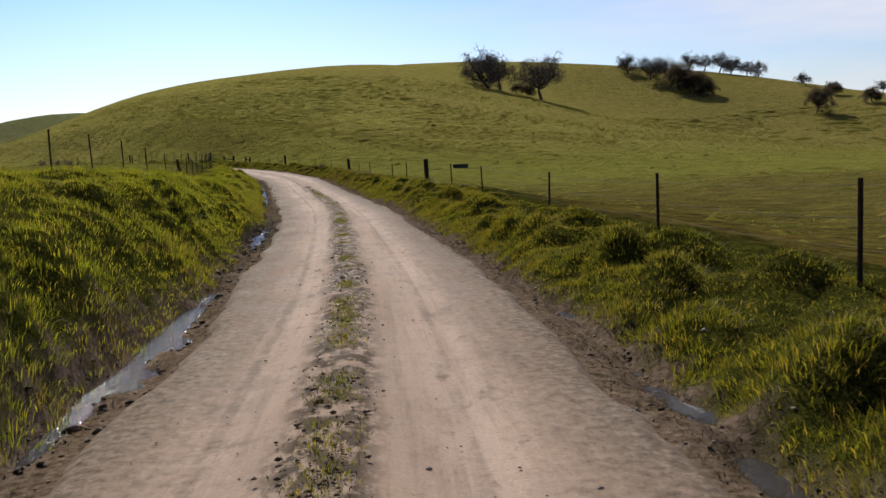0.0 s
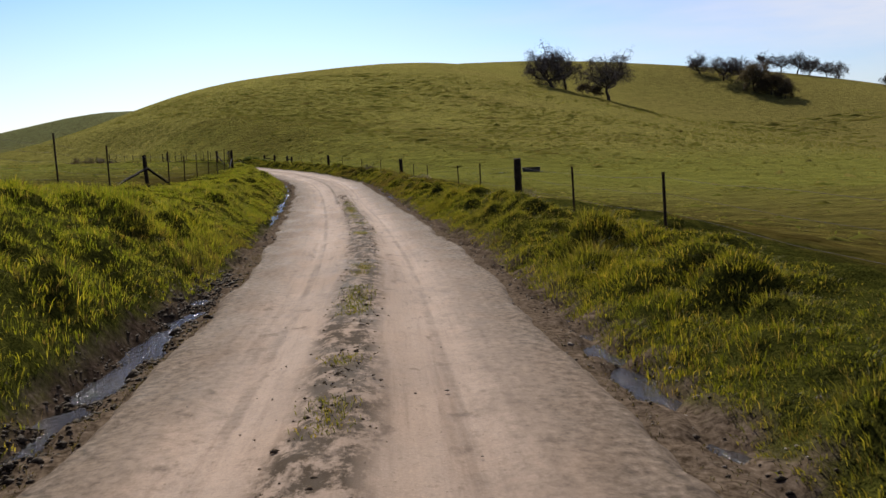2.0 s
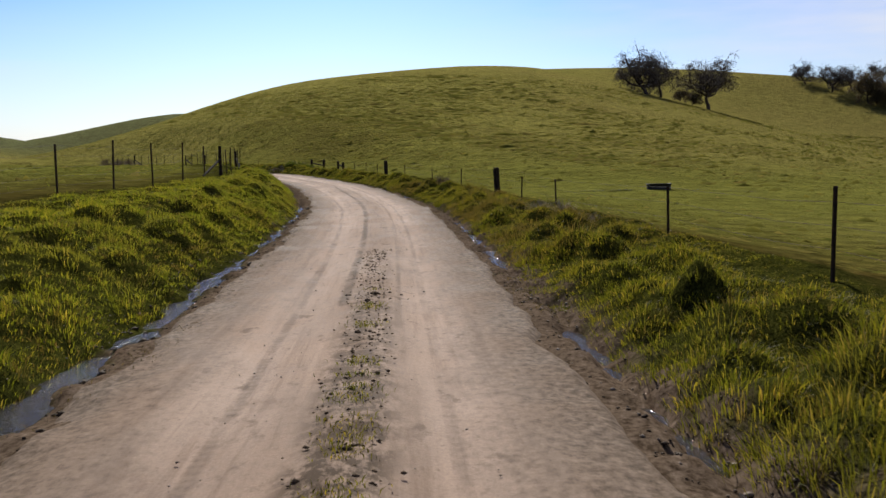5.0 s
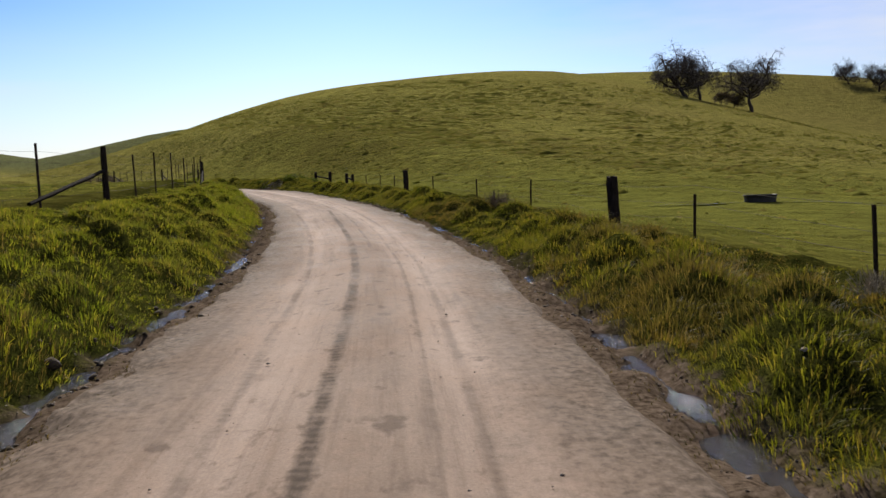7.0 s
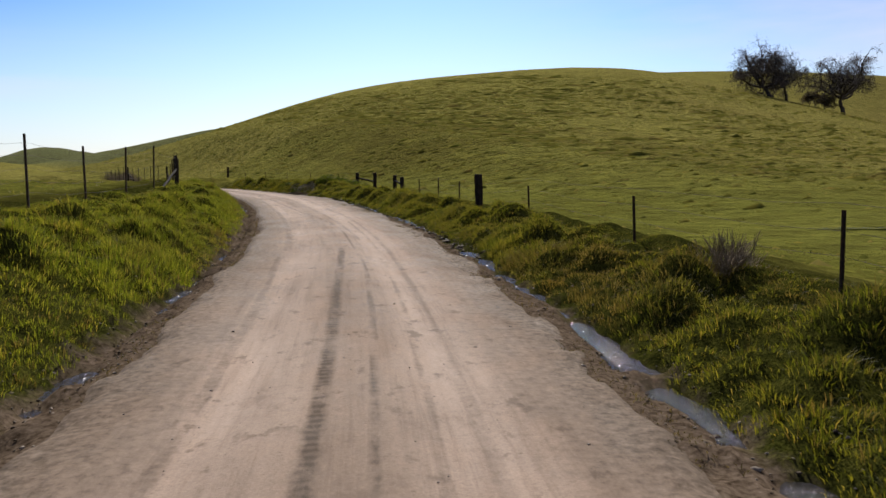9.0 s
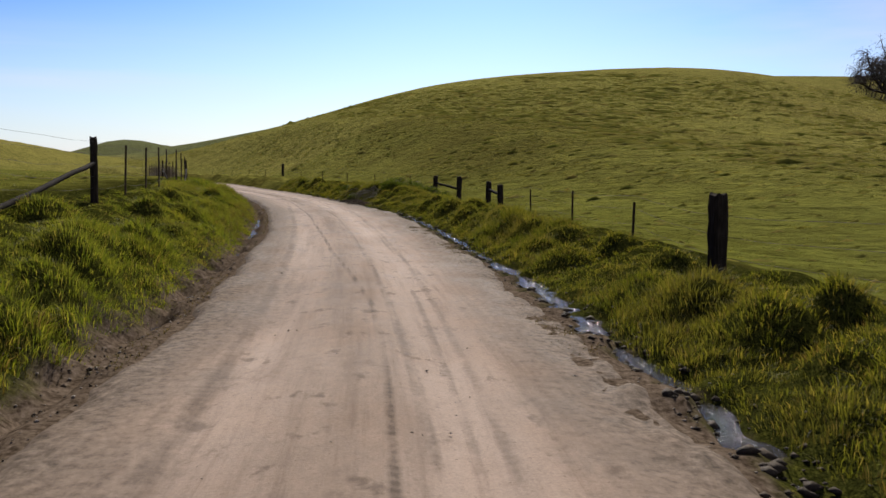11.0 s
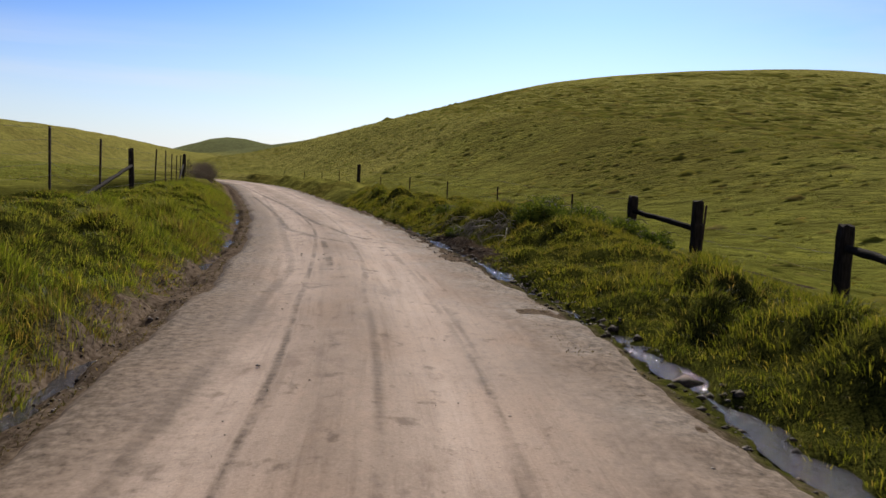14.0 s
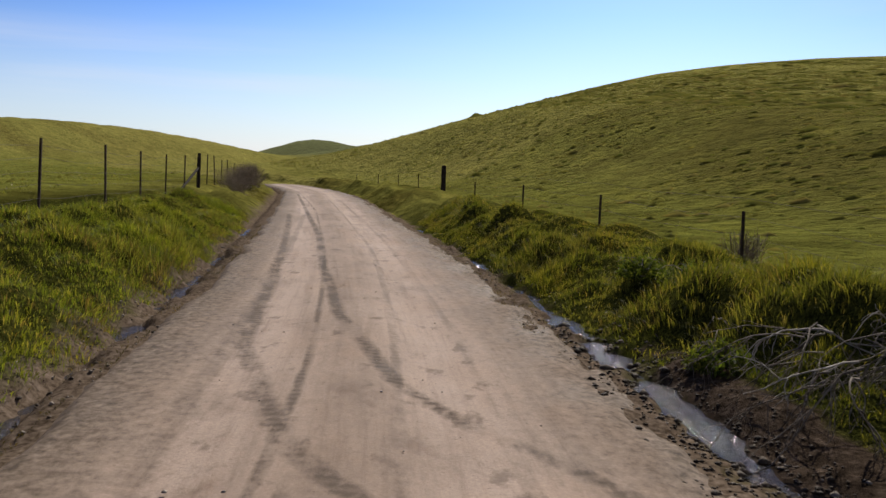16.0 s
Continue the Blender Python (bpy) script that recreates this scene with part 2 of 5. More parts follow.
# wheel tracks: name, half width, strength, and their course (length along the road, offset)
TRACKS = [("track_a", 0.085, 0.95, [(57, -0.36), (66, -0.32), (81, -0.25), (90, -0.18), (95, -0.12), (101, 0.05)]),
          ("track_b", 0.05, 0.85, [(84, 0.15), (90, 0.24), (97, 0.37), (110, 0.25), (118, -0.30), (127, -0.58), (136, -0.63), (149, -0.30), (178, -0.45), (212, -1.3)]),
          ("track_c", 0.10, 0.95, [(144.5, 2.4), (145.8, 1.75), (147.1, 1.0), (148.4, 0.45), (151.8, -0.10), (157, -0.35), (165, -0.47), (178, -0.8), (200, -1.2)]),
          ("track_d", 0.11, 0.85, [(144.8, 1.0), (145.6, 0.2), (146.5, -0.25), (147.8, -0.55), (150.2, -1.0), (157.5, -1.15), (175, -1.40)]),
          ("track_e", 0.08, 0.90, [(140.5, -0.20), (143, -0.21), (145.5, -0.22)]),
          ("track_f", 0.10, 0.55, [(102, -1.1), (131, -1.2), (137, -1.05), (140, -0.85), (148, -1.1), (157, -1.15), (175, -0.9)]),
          ("track_g", 0.06, 0.70, [(104, 0.55), (120, 0.31), (133, 0.25), (137, 0.20), (139.5, 0.35), (146, 0.42), (160, 0.65), (190, 0.4)]),
          ("track_h", 0.07, 0.6, [(-30, -0.95), (20, -0.90), (40, -0.85), (70, -1.0), (100, -1.2)]),
          ("track_j", 0.05, 0.6, [(112, 1.2), (118, 1.0), (126, 0.95), (134, 1.2), (140, 1.25)]),
          ("track_k", 0.05, 0.6, [(55, 0.35), (70, 0.45), (85, 0.55), (96, 0.75), (112, 0.85)]),
          ("track_i", 0.06, 0.5, [(-30, 0.80), (30, 0.75), (60, 0.70), (100, 1.0), (150, 1.15), (200, 0.9)])]
TRACK_LOOK = [tr[:3] for tr in TRACKS]
RIDGE_AT, RIDGE_O = [0, 20, 31, 40, 60], [-0.10, -0.20, -0.10, 0.02, 0.0]


def make_dirt():
    """Compacted pale gravel and dirt with wheel tracks, damp marks and loose crumbs."""
    m, t, p = material("packed_dirt", 0.95)
    p.inputs["Specular IOR Level"].default_value = 0.05
    lane, along = attribute(t, "lane"), attribute(t, "along")
    cmb = t.nodes.new("ShaderNodeCombineXYZ")
    t.links.new(lane, cmb.inputs[0])
    t.links.new(along, cmb.inputs[1])

    def flow(scale, detail, rough, sx, sy):
        mp = t.nodes.new("ShaderNodeMapping")
        mp.inputs["Scale"].default_value = (sx, sy, 1)
        n = t.nodes.new("ShaderNodeTexNoise")
        n.inputs["Scale"].default_value, n.inputs["Detail"].default_value, n.inputs["Roughness"].default_value = scale, detail, rough
        t.links.new(cmb.outputs[0], mp.inputs["Vector"])
        t.links.new(mp.outputs["Vector"], n.inputs["Vector"])
        return n.outputs["Fac"]
    broad = flow(0.5, 5, 0.6, 1, 0.35)
    lines = flow(2.2, 6, 0.62, 1.6, 0.07)
    patch = flow(1.3, 6, 0.68, 1, 0.45)
    grain = flow(38, 5, 0.75, 1, 1)
    thin = flow(7.0, 6, 0.7, 1.6, 0.05)
    grit = flow(11, 8, 0.72, 1, 0.8)
    crumbs = flow(5, 8, 0.74, 1, 0.6)
    base = ramp(t, broad, [(0.3, (0.216, 0.166, 0.131)), (0.5, (0.278, 0.218, 0.176)), (0.72, (0.335, 0.270, 0.224))])
    base = mixed(t, 0.65, base, ramp(t, lines, [(0.30, (0.60, 0.56, 0.52)), (0.46, (0.98, 0.97, 0.96)), (0.70, (1.16, 1.15, 1.14))]), "MULTIPLY")
    base = mixed(t, 0.80, base, ramp(t, patch, [(0.33, (0.56, 0.49, 0.43)), (0.40, (0.84, 0.81, 0.78)), (0.49, (1.0, 1.0, 1.0)), (0.7, (1.12, 1.1, 1.08))]), "MULTIPLY")
    base = mixed(t, 0.32, base, ramp(t, thin, [(0.34, (0.52, 0.47, 0.43)), (0.46, (0.98, 0.97, 0.96)), (0.68, (1.16, 1.15, 1.14))]), "MULTIPLY")
    base = mixed(t, 0.28, base, ramp(t, grit, [(0.30, (0.42, 0.38, 0.34)), (0.47, (1.0, 1.0, 1.0)), (0.66, (1.2, 1.13, 1.12))]), "MULTIPLY")
    base = mixed(t, 0.55, base, ramp(t, grain, [(0.3, (0.62, 0.6, 0.58)), (0.7, (1.28, 1.26, 1.24))]), "MULTIPLY")
    # scuffs, hoof marks and damp spots
    scuff = step(t, flow(3.4, 5, 0.62, 1.0, 0.55), 0.59, 0.67, 0.0, 0.70)
    base = mixed(t, scuff, base, (0.110, 0.080, 0.060))
    fleck = step(t, flow(19.0, 4, 0.6, 0.9, 1.1), 0.645, 0.70, 0.0, 0.6)
    base = mixed(t, fleck, base, (0.095, 0.070, 0.052))
    # wheel paths packed paler than the loose dirt between and beside them
    paths = calc(t, "ADD", calc(t, "ABSOLUTE", calc(t, "SUBTRACT", calc(t, "ABSOLUTE", lane), 0.85)), calc(t, "MULTIPLY", calc(t, "SUBTRACT", broad, 0.5), 0.6))
    base = mixed(t, 1.0, base, ramp(t, paths, [(0.10, (1.12, 1.12, 1.13)), (0.55, (0.90, 0.88, 0.86)), (1.0, (0.80, 0.77, 0.74))]), "MULTIPLY")
    # crumbly middle ridge and rough shoulders
    wob = calc(t, "MULTIPLY", calc(t, "SUBTRACT", flow(0.35, 4, 0.6, 0.2, 1), 0.5), 0.35)
    mid = calc(t, "ABSOLUTE", calc(t, "ADD", attribute(t, "ridge"), wob))
    ridge = calc(t, "MULTIPLY", step(t, mid, 0.40, 0.20), step(t, crumbs, 0.43, 0.53))
    early = step(t, along, 62.0, 48.0)
    ridge = calc(t, "MULTIPLY", ridge, calc(t, "ADD", calc(t, "MULTIPLY", early, 0.95), 0.10))
    base = mixed(t, ridge, base, (0.050, 0.034, 0.021))
    edge = attribute(t, "inside")
    for wave, amount in ((patch, 0.7), (broad, 0.5), (crumbs, 0.8), (grit, 0.5)):
        edge = calc(t, "ADD", edge, calc(t, "MULTIPLY", calc(t, "SUBTRACT", wave, 0.5), amount))
    rough_col = ramp(t, grit, [(0.36, (0.052, 0.038, 0.027)), (0.48, (0.112, 0.084, 0.061)), (0.58, (0.160, 0.122, 0.092)), (0.70, (0.235, 0.185, 0.145))])
    base = mixed(t, step(t, edge, 1.35, 0.30, 0.0, 1.0), base, rough_col)
    # tyre tracks pressed into the damp surface, smeared and broken
    smear = step(t, flow(2.0, 6, 0.7, 1.0, 0.4), 0.40, 0.52, 0.25, 1.0)
    for name, half, depth in TRACK_LOOK:
        half, depth = half * 0.85, depth * (0.95 if depth > 0.8 else 0.80)
        d = calc(t, "ABSOLUTE", attribute(t, name))
        d = calc(t, "ADD", d, calc(t, "MULTIPLY", calc(t, "SUBTRACT", crumbs, 0.5), half * 2.2))
        band = step(t, d, half * 1.25, half * 0.45)
        tread = calc(t, "SINE", calc(t, "ADD", calc(t, "MULTIPLY", along, 46.0), calc(t, "MULTIPLY", crumbs, 9.0)))
        band = calc(t, "MULTIPLY", calc(t, "MULTIPLY", band, smear), step(t, tread, -0.8, 0.8, 0.75 * depth, depth))
        base = mixed(t, band, base, (0.052, 0.037, 0.026))
    t.links.new(base, p.inputs["Base Color"])
    h = calc(t, "ADD", calc(t, "MULTIPLY", grain, 0.5), calc(t, "MULTIPLY", crumbs, 0.55))
    h = calc(t, "ADD", h, calc(t, "MULTIPLY", lines, 0.8))
    bump(t, p, h, 0.4, 0.018)
    t.links.new(step(t, patch, 0.35, 0.6, 0.75, 0.95), p.inputs["Roughness"])
    return m


def make_blade(name, tones, through_col, dry=0.0, gloss=0.15, start_lift=0.0):
    """Grass leaf: varies from blade to blade, lets light through."""
    m, t, p = material(name, 0.6)
    geo = t.nodes.new("ShaderNodeNewGeometry")
    col = ramp(t, geo.outputs["Random Per Island"], tones)
    patch = noise_node(t, 0.8, 5, 0.65)
    col = mixed(t, 1.0, col, ramp(t, patch.outputs["Fac"], [(0.3, (0.62, 0.74, 0.62)), (0.5, (1, 1, 1)), (0.72, (1.35, 1.20, 0.95))]), "MULTIPLY")
    # yellower towards the road's start; the added brightness stands in for light
    if start_lift:
        tc = t.nodes.new("ShaderNodeTexCoord")
        sep = t.nodes.new("ShaderNodeSeparateXYZ")
        t.links.new(tc.outputs["Object"], sep.inputs[0])
        late = calc(t, "ADD", sep.outputs["Y"], calc(t, "MULTIPLY", calc(t, "SUBTRACT", patch.outputs["Fac"], 0.5), 60.0))
        col = mixed(t, step(t, late, 110.0, 55.0, 0.0, start_lift), col, mixed(t, 1.0, col, (1.42, 1.32, 1.05), "MULTIPLY"))
    if dry:
        dryness = step(t, noise_node(t, 0.55, 4, 0.6).outputs["Fac"], 0.47, 0.63, 0.0, dry)
        col = mixed(t, dryness, col, (0.098, 0.082, 0.036))
    t.links.new(col, p.inputs["Base Color"])
    p.inputs["Specular IOR Level"].default_value = gloss
    tr = t.nodes.new("ShaderNodeBsdfTranslucent")
    t.links.new(mixed(t, 1.0, col, through_col, "MULTIPLY"), tr.inputs["Color"])
    ms = t.nodes.new("ShaderNodeMixShader")
    ms.inputs["Fac"].default_value = 0.50
    out = t.nodes["Material Output"]
    t.links.new(p.outputs["BSDF"], ms.inputs[1])
    t.links.new(tr.outputs["BSDF"], ms.inputs[2])
    t.links.new(ms.outputs["Shader"], out.inputs["Surface"])
    return m


def make_water():
    m, t, p = material("ditch_water", 0.06)
    p.inputs["Base Color"].default_value = (0.030, 0.026, 0.019, 1)
    p.inputs["IOR"].default_value = 1.33
    p.inputs["Specular IOR Level"].default_value = 0.8
    n = noise_node(t, 12.0, 5, 0.62)
    bump(t, p, n.outputs["Fac"], 1.0, 0.045)
    return m


def make_wood(name, dark, light, rough=0.85):
    m, t, p = material(name, rough)
    p.inputs["Specular IOR Level"].default_value = 0.02
    grain = noise_node(t, 7.0, 6, 0.65, (6, 6, 0.7))
    blot = noise_node(t, 3.0, 4, 0.6)
    col = ramp(t, grain.outputs["Fac"], [(0.3, dark), (0.7, light)])
    col = mixed(t, 0.6, col, ramp(t, blot.outputs["Fac"], [(0.3, (0.5, 0.48, 0.45)), (0.65, (1.1, 1.08, 1.05))]), "MULTIPLY")
    t.links.new(col, p.inputs["Base Color"])
    bump(t, p, grain.outputs["Fac"], 0.7, 0.012)
    return m


def make_metal(name, base, rust, rough=0.7, metal=0.3):
    m, t, p = material(name, rough, metal)
    n = noise_node(t, 11.0, 6, 0.65)
    t.links.new(ramp(t, n.outputs["Fac"], [(0.35, base), (0.65, rust)]), p.inputs["Base Color"])
    bump(t, p, n.outputs["Fac"], 0.4, 0.004)
    return m


def make_plain(name, low, high, scale, rough=0.9):
    m, t, p = material(name, rough)
    n = noise_node(t, scale, 6, 0.65)
    t.links.new(ramp(t, n.outputs["Fac"], [(0.32, low), (0.68, high)]), p.inputs["Base Color"])
    bump(t, p, n.outputs["Fac"], 0.6, 0.03)
    return m


M_TURF = make_turf()
M_DIRT = make_dirt()
M_LUSH = make_blade("lush_grass", [(0.0, (0.026, 0.035, 0.006)), (0.5, (0.068, 0.078, 0.012)), (0.85, (0.110, 0.109, 0.022)), (1.0, (0.160, 0.128, 0.050))], (1.9, 1.75, 0.7), 0.35, 0.15, 0.6)
# brighter copy of the lush grass, its colour lifted to light the left bank
M_BANK_LIT = make_blade("bank_grass", [(0.0, (0.030, 0.043, 0.007)), (0.5, (0.072, 0.089, 0.013)), (0.85, (0.114, 0.121, 0.023)), (1.0, (0.160, 0.136, 0.050))], (2.15, 2.05, 0.8), 0.30, 0.15, 1.0)
M_SEDGE = make_blade("sedge_grass", [(0.0, (0.040, 0.036, 0.010)), (0.5, (0.080, 0.068, 0.019)), (1.0, (0.135, 0.104, 0.040))], (1.6, 1.45, 0.8))
M_BRAMBLE = make_blade("bramble_leaf", [(0.0, (0.022, 0.032, 0.008)), (0.7, (0.055, 0.072, 0.014)), (1.0, (0.110, 0.118, 0.030))], (1.6, 1.6, 0.7), 0.0, 0.05)
M_FIELD = make_blade("pasture_grass", [(0.0, (0.120, 0.130, 0.028)), (0.6, (0.180, 0.178, 0.042)), (1.0, (0.200, 0.172, 0.052))], (1.0, 1.0, 0.6))
M_DRYGRASS = make_blade("dry_short_grass", [(0.0, (0.040, 0.036, 0.013)), (0.5, (0.074, 0.058, 0.025)), (1.0, (0.125, 0.094, 0.048))], (1.3, 1.25, 0.8))
M_TUSSOCK = make_blade("tussock_grass", [(0.0, (0.130, 0.130, 0.028)), (0.6, (0.185, 0.176, 0.040)), (1.0, (0.230, 0.195, 0.060))], (1.2, 1.2, 0.6), 0.0, 0.0)
M_WATER = make_water()
M_WOOD = make_wood("weathered_post_wood", (0.013, 0.010, 0.008), (0.046, 0.035, 0.027))
M_RAIL = make_wood("grey_rail_wood", (0.010, 0.008, 0.006), (0.032, 0.026, 0.021))
M_TPOST = make_metal("rusty_post_steel", (0.024, 0.021, 0.016), (0.062, 0.036, 0.022), 0.85, 0.0)
M_WIRE = make_metal("old_galvanised_wire", (0.07, 0.065, 0.06), (0.05, 0.035, 0.028), 0.8, 0.0)
M_BARK = make_plain("oak_bark", (0.030, 0.024, 0.020), (0.085, 0.068, 0.055), 3.0)
M_TWIG = make_plain("bare_oak_twigs", (0.066, 0.055, 0.050), (0.135, 0.112, 0.098), 0.6)
M_LEAF = make_blade("oak_leaf", [(0.0, (0.036, 0.031, 0.020)), (1.0, (0.095, 0.078, 0.052))], (1.1, 1.0, 0.8))
M_DEAD = make_plain("dead_branch_wood", (0.036, 0.027, 0.020), (0.230, 0.190, 0.150), 6.0)
M_PALE = make_plain("bleached_branch_wood", (0.150, 0.130, 0.110), (0.420, 0.375, 0.320), 7.0)
M_DRYWEED = make_plain("dry_weed_stalks", (0.110, 0.080, 0.055), (0.260, 0.205, 0.140), 5.0)
M_STRAW = make_plain("dead_straw_stalks", (0.200, 0.160, 0.100), (0.460, 0.400, 0.290), 5.0)
M_TANK = make_plain("black_trough_plastic", (0.012, 0.012, 0.013), (0.030, 0.029, 0.028), 4.0, 0.55)
M_MUD = make_plain("wet_mud_clods", (0.022, 0.016, 0.011), (0.085, 0.063, 0.044), 12.0, 0.8)
M_CLOD = make_plain("crumbled_road_dirt", (0.045, 0.031, 0.019), (0.150, 0.108, 0.072), 14.0, 0.95)
M_STONE = make_plain("grey_field_stone", (0.130, 0.108, 0.086), (0.320, 0.275, 0.230), 9.0)


# ---- plan of the land ----
rng = np.random.default_rng(7)
# the line driven along, and its road height
LINE = np.array([
    (12.5, -110, 0.4), (5.6, -36, -0.1), (2.55, -2.5, -0.50), (1.29, 9.92, -0.76), (-0.67, 23.58, -1.03), (-2.17, 32.49, -1.10), (-7.04, 55.68, -1.29),
    (-10.15, 68.84, -1.18), (-12.93, 78.81, -1.11), (-19.15, 95.88, -0.90), (-23.3, 105.51, -0.80), (-28.91, 117.01, -0.68),
    (-32.78, 124.23, -0.55), (-37.11, 131.3, -0.45), (-42.5, 139.3, -0.35), (-48.5, 147.4, -0.25), (-57.0, 158.3, -0.15),
    (-66.0, 169.6, 0.0), (-79.0, 185.5, 0.1), (-95.0, 202.0, 0.2), (-115.0, 220.0, 0.3), (-160.0, 255.0, 0.8), (-300.0, 350.0, 3.0), (-1400.0, 1100.0, 10.0)])
S_NODE = np.r_[0, np.cumsum(np.hypot(*np.diff(LINE[:, :2], axis=0).T))]
S_NODE = S_NODE - S_NODE[2]            # s = 0 where the drive begins


def spline(s):
    """Smooth line through LINE at the lengths s (cubic with finite-difference slopes)."""
    s = np.atleast_1d(np.asarray(s, float))
    k = np.clip(np.searchsorted(S_NODE, s) - 1, 0, len(S_NODE) - 2)
    d = np.diff(LINE, axis=0) / np.diff(S_NODE)[:, None]
    m = np.vstack([d[:1], (d[1:] + d[:-1]) / 2, d[-1:]])
    h = (S_NODE[k + 1] - S_NODE[k])[:, None]
    u = np.clip((s - S_NODE[k])[:, None] / h, -2, 2)
    return ((2 * u**3 - 3 * u**2 + 1) * LINE[k] + (u**3 - 2 * u**2 + u) * h * m[k] + (-2 * u**3 + 3 * u**2) * LINE[k + 1] + (u**3 - u**2) * h * m[k + 1])


def right_of(s):
    """Unit normals to the right of the line, level."""
    d = spline(np.asarray(s) + 0.6)[:, :2] - spline(np.asarray(s) - 0.6)[:, :2]
    d /= np.hypot(d[:, 0], d[:, 1])[:, None]
    return np.stack([d[:, 1], -d[:, 0]], 1)


def hash2(ix, iy, seed):
    v = (ix * 374761393 + iy * 668265263 + seed * 982451653) & 0xFFFFFFFF
    v = ((v ^ (v >> 13)) * 1274126177) & 0xFFFFFFFF
    return ((v ^ (v >> 16)) & 0xFFFF) / 65535.0


def vnoise(x, y, seed=0):
    """Smooth value noise, 0 to 1."""
    ix, iy = np.floor(x).astype(np.int64), np.floor(y).astype(np.int64)
    u, v = x - ix, y - iy
    u, v = u * u * (3 - 2 * u), v * v * (3 - 2 * v)
    a, b = hash2(ix, iy, seed), hash2(ix + 1, iy, seed)
    c, d = hash2(ix, iy + 1, seed), hash2(ix + 1, iy + 1, seed)
    return (a * (1 - u) + b * u) * (1 - v) + (c * (1 - u) + d * u) * v


def fbm(x, y, seed=0, octaves=4):
    """Layered noise, about -1 to 1."""
    z, amp, tot = 0, 1.0, 0
    for k in range(octaves):
        z = z + amp * (2 * vnoise(x * 2**k, y * 2**k, seed + 17 * k) - 1)
        tot += amp
        amp *= 0.5
    return z / tot


def domes(x, y, cell, seed, r0, r1, h0, h1):
    """Rounded tussock mounds, one in each cell of a jittered grid."""
    gx, gy = np.floor(x / cell).astype(np.int64), np.floor(y / cell).astype(np.int64)
    best = np.zeros_like(x)
    for dx in (-1, 0, 1):
        for dy in (-1, 0, 1):
            ix, iy = gx + dx, gy + dy
            cx, cy = (ix + hash2(ix, iy, seed)) * cell, (iy + hash2(ix, iy, seed + 1)) * cell
            k = hash2(ix, iy, seed + 2)
            r = r0 + (r1 - r0) * k
            h = (h0 + (h1 - h0) * hash2(ix, iy, seed + 3)) * (hash2(ix, iy, seed + 4) > 0.2)
            d2 = ((x - cx) ** 2 + (y - cy) ** 2) / r**2
            best = np.maximum(best, h * np.clip(1 - d2, 0, 1))
    return best


# rounded hills: middle x, y, height, two widths, turn
HILLS = [(-43.2, 412.5, 38.3, 116.1, 67.4, 1.757), (136.2, 533.2, 34.5, 151.3, 63.8, -0.102), (-315.2, 680.9, 27.9, 58.6, 198.3, 0.70),
         (-281.5, 342.5, 14.8, 22.0, 104.6, 0.201), (-140.0, 379.6, 12.05, 131.1, 36.0, -1.095), (149.6, 421.7, 22.1, 276.1, 56.9, -0.692),
         (-486.0, 706.6, 27.8, 38.3, 48.3, -0.038), (12.0, 118.0, -1.9, 60.0, 38.0, 0.4), (-263.0, 513.0, 14.2, 33.5, 52.0, 1.604)]


def land(x, y):
    """Height of the open land."""
    z = 0.067 - 0.029 * x - 0.02511 * y
    for cx, cy, h, ra, rb, turn in HILLS:
        c, s = math.cos(turn), math.sin(turn)
        u, v = ((x - cx) * c + (y - cy) * s) / ra, ((cy - y) * c + (x - cx) * s) / rb
        z = z + h * np.exp(-0.5 * (u * u + v * v))
    return z


MID = -0.3                             # the road's middle lies a little left of the line
L_OFF, L_DZ = [-40, -12, -7.5, -5.6, -4.6, -3.6, -3.0, -2.68, -2.46, -2.27, -1.9, 0], [2.2, 1.45, 1.30, 1.22, 1.08, 0.62, 0.20, -0.08, -0.24, -0.11, -0.03, 0.03]
R_OFF, R_DZ = [0, 1.9, 2.28, 2.5, 2.72, 3.1, 3.6, 4.4, 5.6, 7.5, 10, 14, 20, 32], [0.03, -0.03, -0.11, -0.25, -0.10, 0.12, 0.42, 0.60, 0.62, 0.25, -0.25, -0.95, -1.6, -2.3]


# how high the banks stand along the road
R_AT, R_UP = [-20, 8, 15, 23, 45, 60, 84, 96, 111, 128, 138, 148, 160, 240], [0.36, 0.36, 0.38, 0.42, 0.56, 0.36, 0.24, 0.34, 0.40, 0.32, 0.38, 0.62, 0.66, 0.70]
L_AT, L_UP = [-20, 24, 31, 40, 50, 117, 135, 150, 240], [1.97, 1.92, 1.72, 1.36, 1.12, 1.14, 1.08, 0.78, 0.66]


W_AT, W_OFF = [-20, 20, 40, 65, 80, 95, 110, 120, 128, 134, 140, 150, 165], [2.5, 2.5, 2.32, 2.36, 2.62, 2.75, 2.88, 3.02, 3.15, 3.15, 2.95, 2.78, 2.8]
WL_AT, WL_OFF = [-20, 10, 18, 28, 45, 60, 70, 85, 97, 110, 145, 165], [2.25, 2.25, 2.45, 2.5, 2.75, 2.9, 2.8, 2.66, 2.62, 2.4, 2.35, 2.5]
# deeper hollows of the ditch beside the bank: middle, half length, depth
POOLS = [(11.5, 3.5, 0.10), (27.5, 3.5, 0.07), (58.5, 5.5, 0.12), (79.5, 5.0, 0.08), (95.5, 2.0, 0.05), (129.0, 3.5, 0.07), (141.5, 4.0, 0.06), (158.0, 6.0, 0.05)]


def water_mid(s, side):
    """Where the ditch runs, as a distance from the road's middle."""
    return np.where(np.asarray(side) < 0, np.interp(s, WL_AT, WL_OFF), np.interp(s, W_AT, W_OFF))


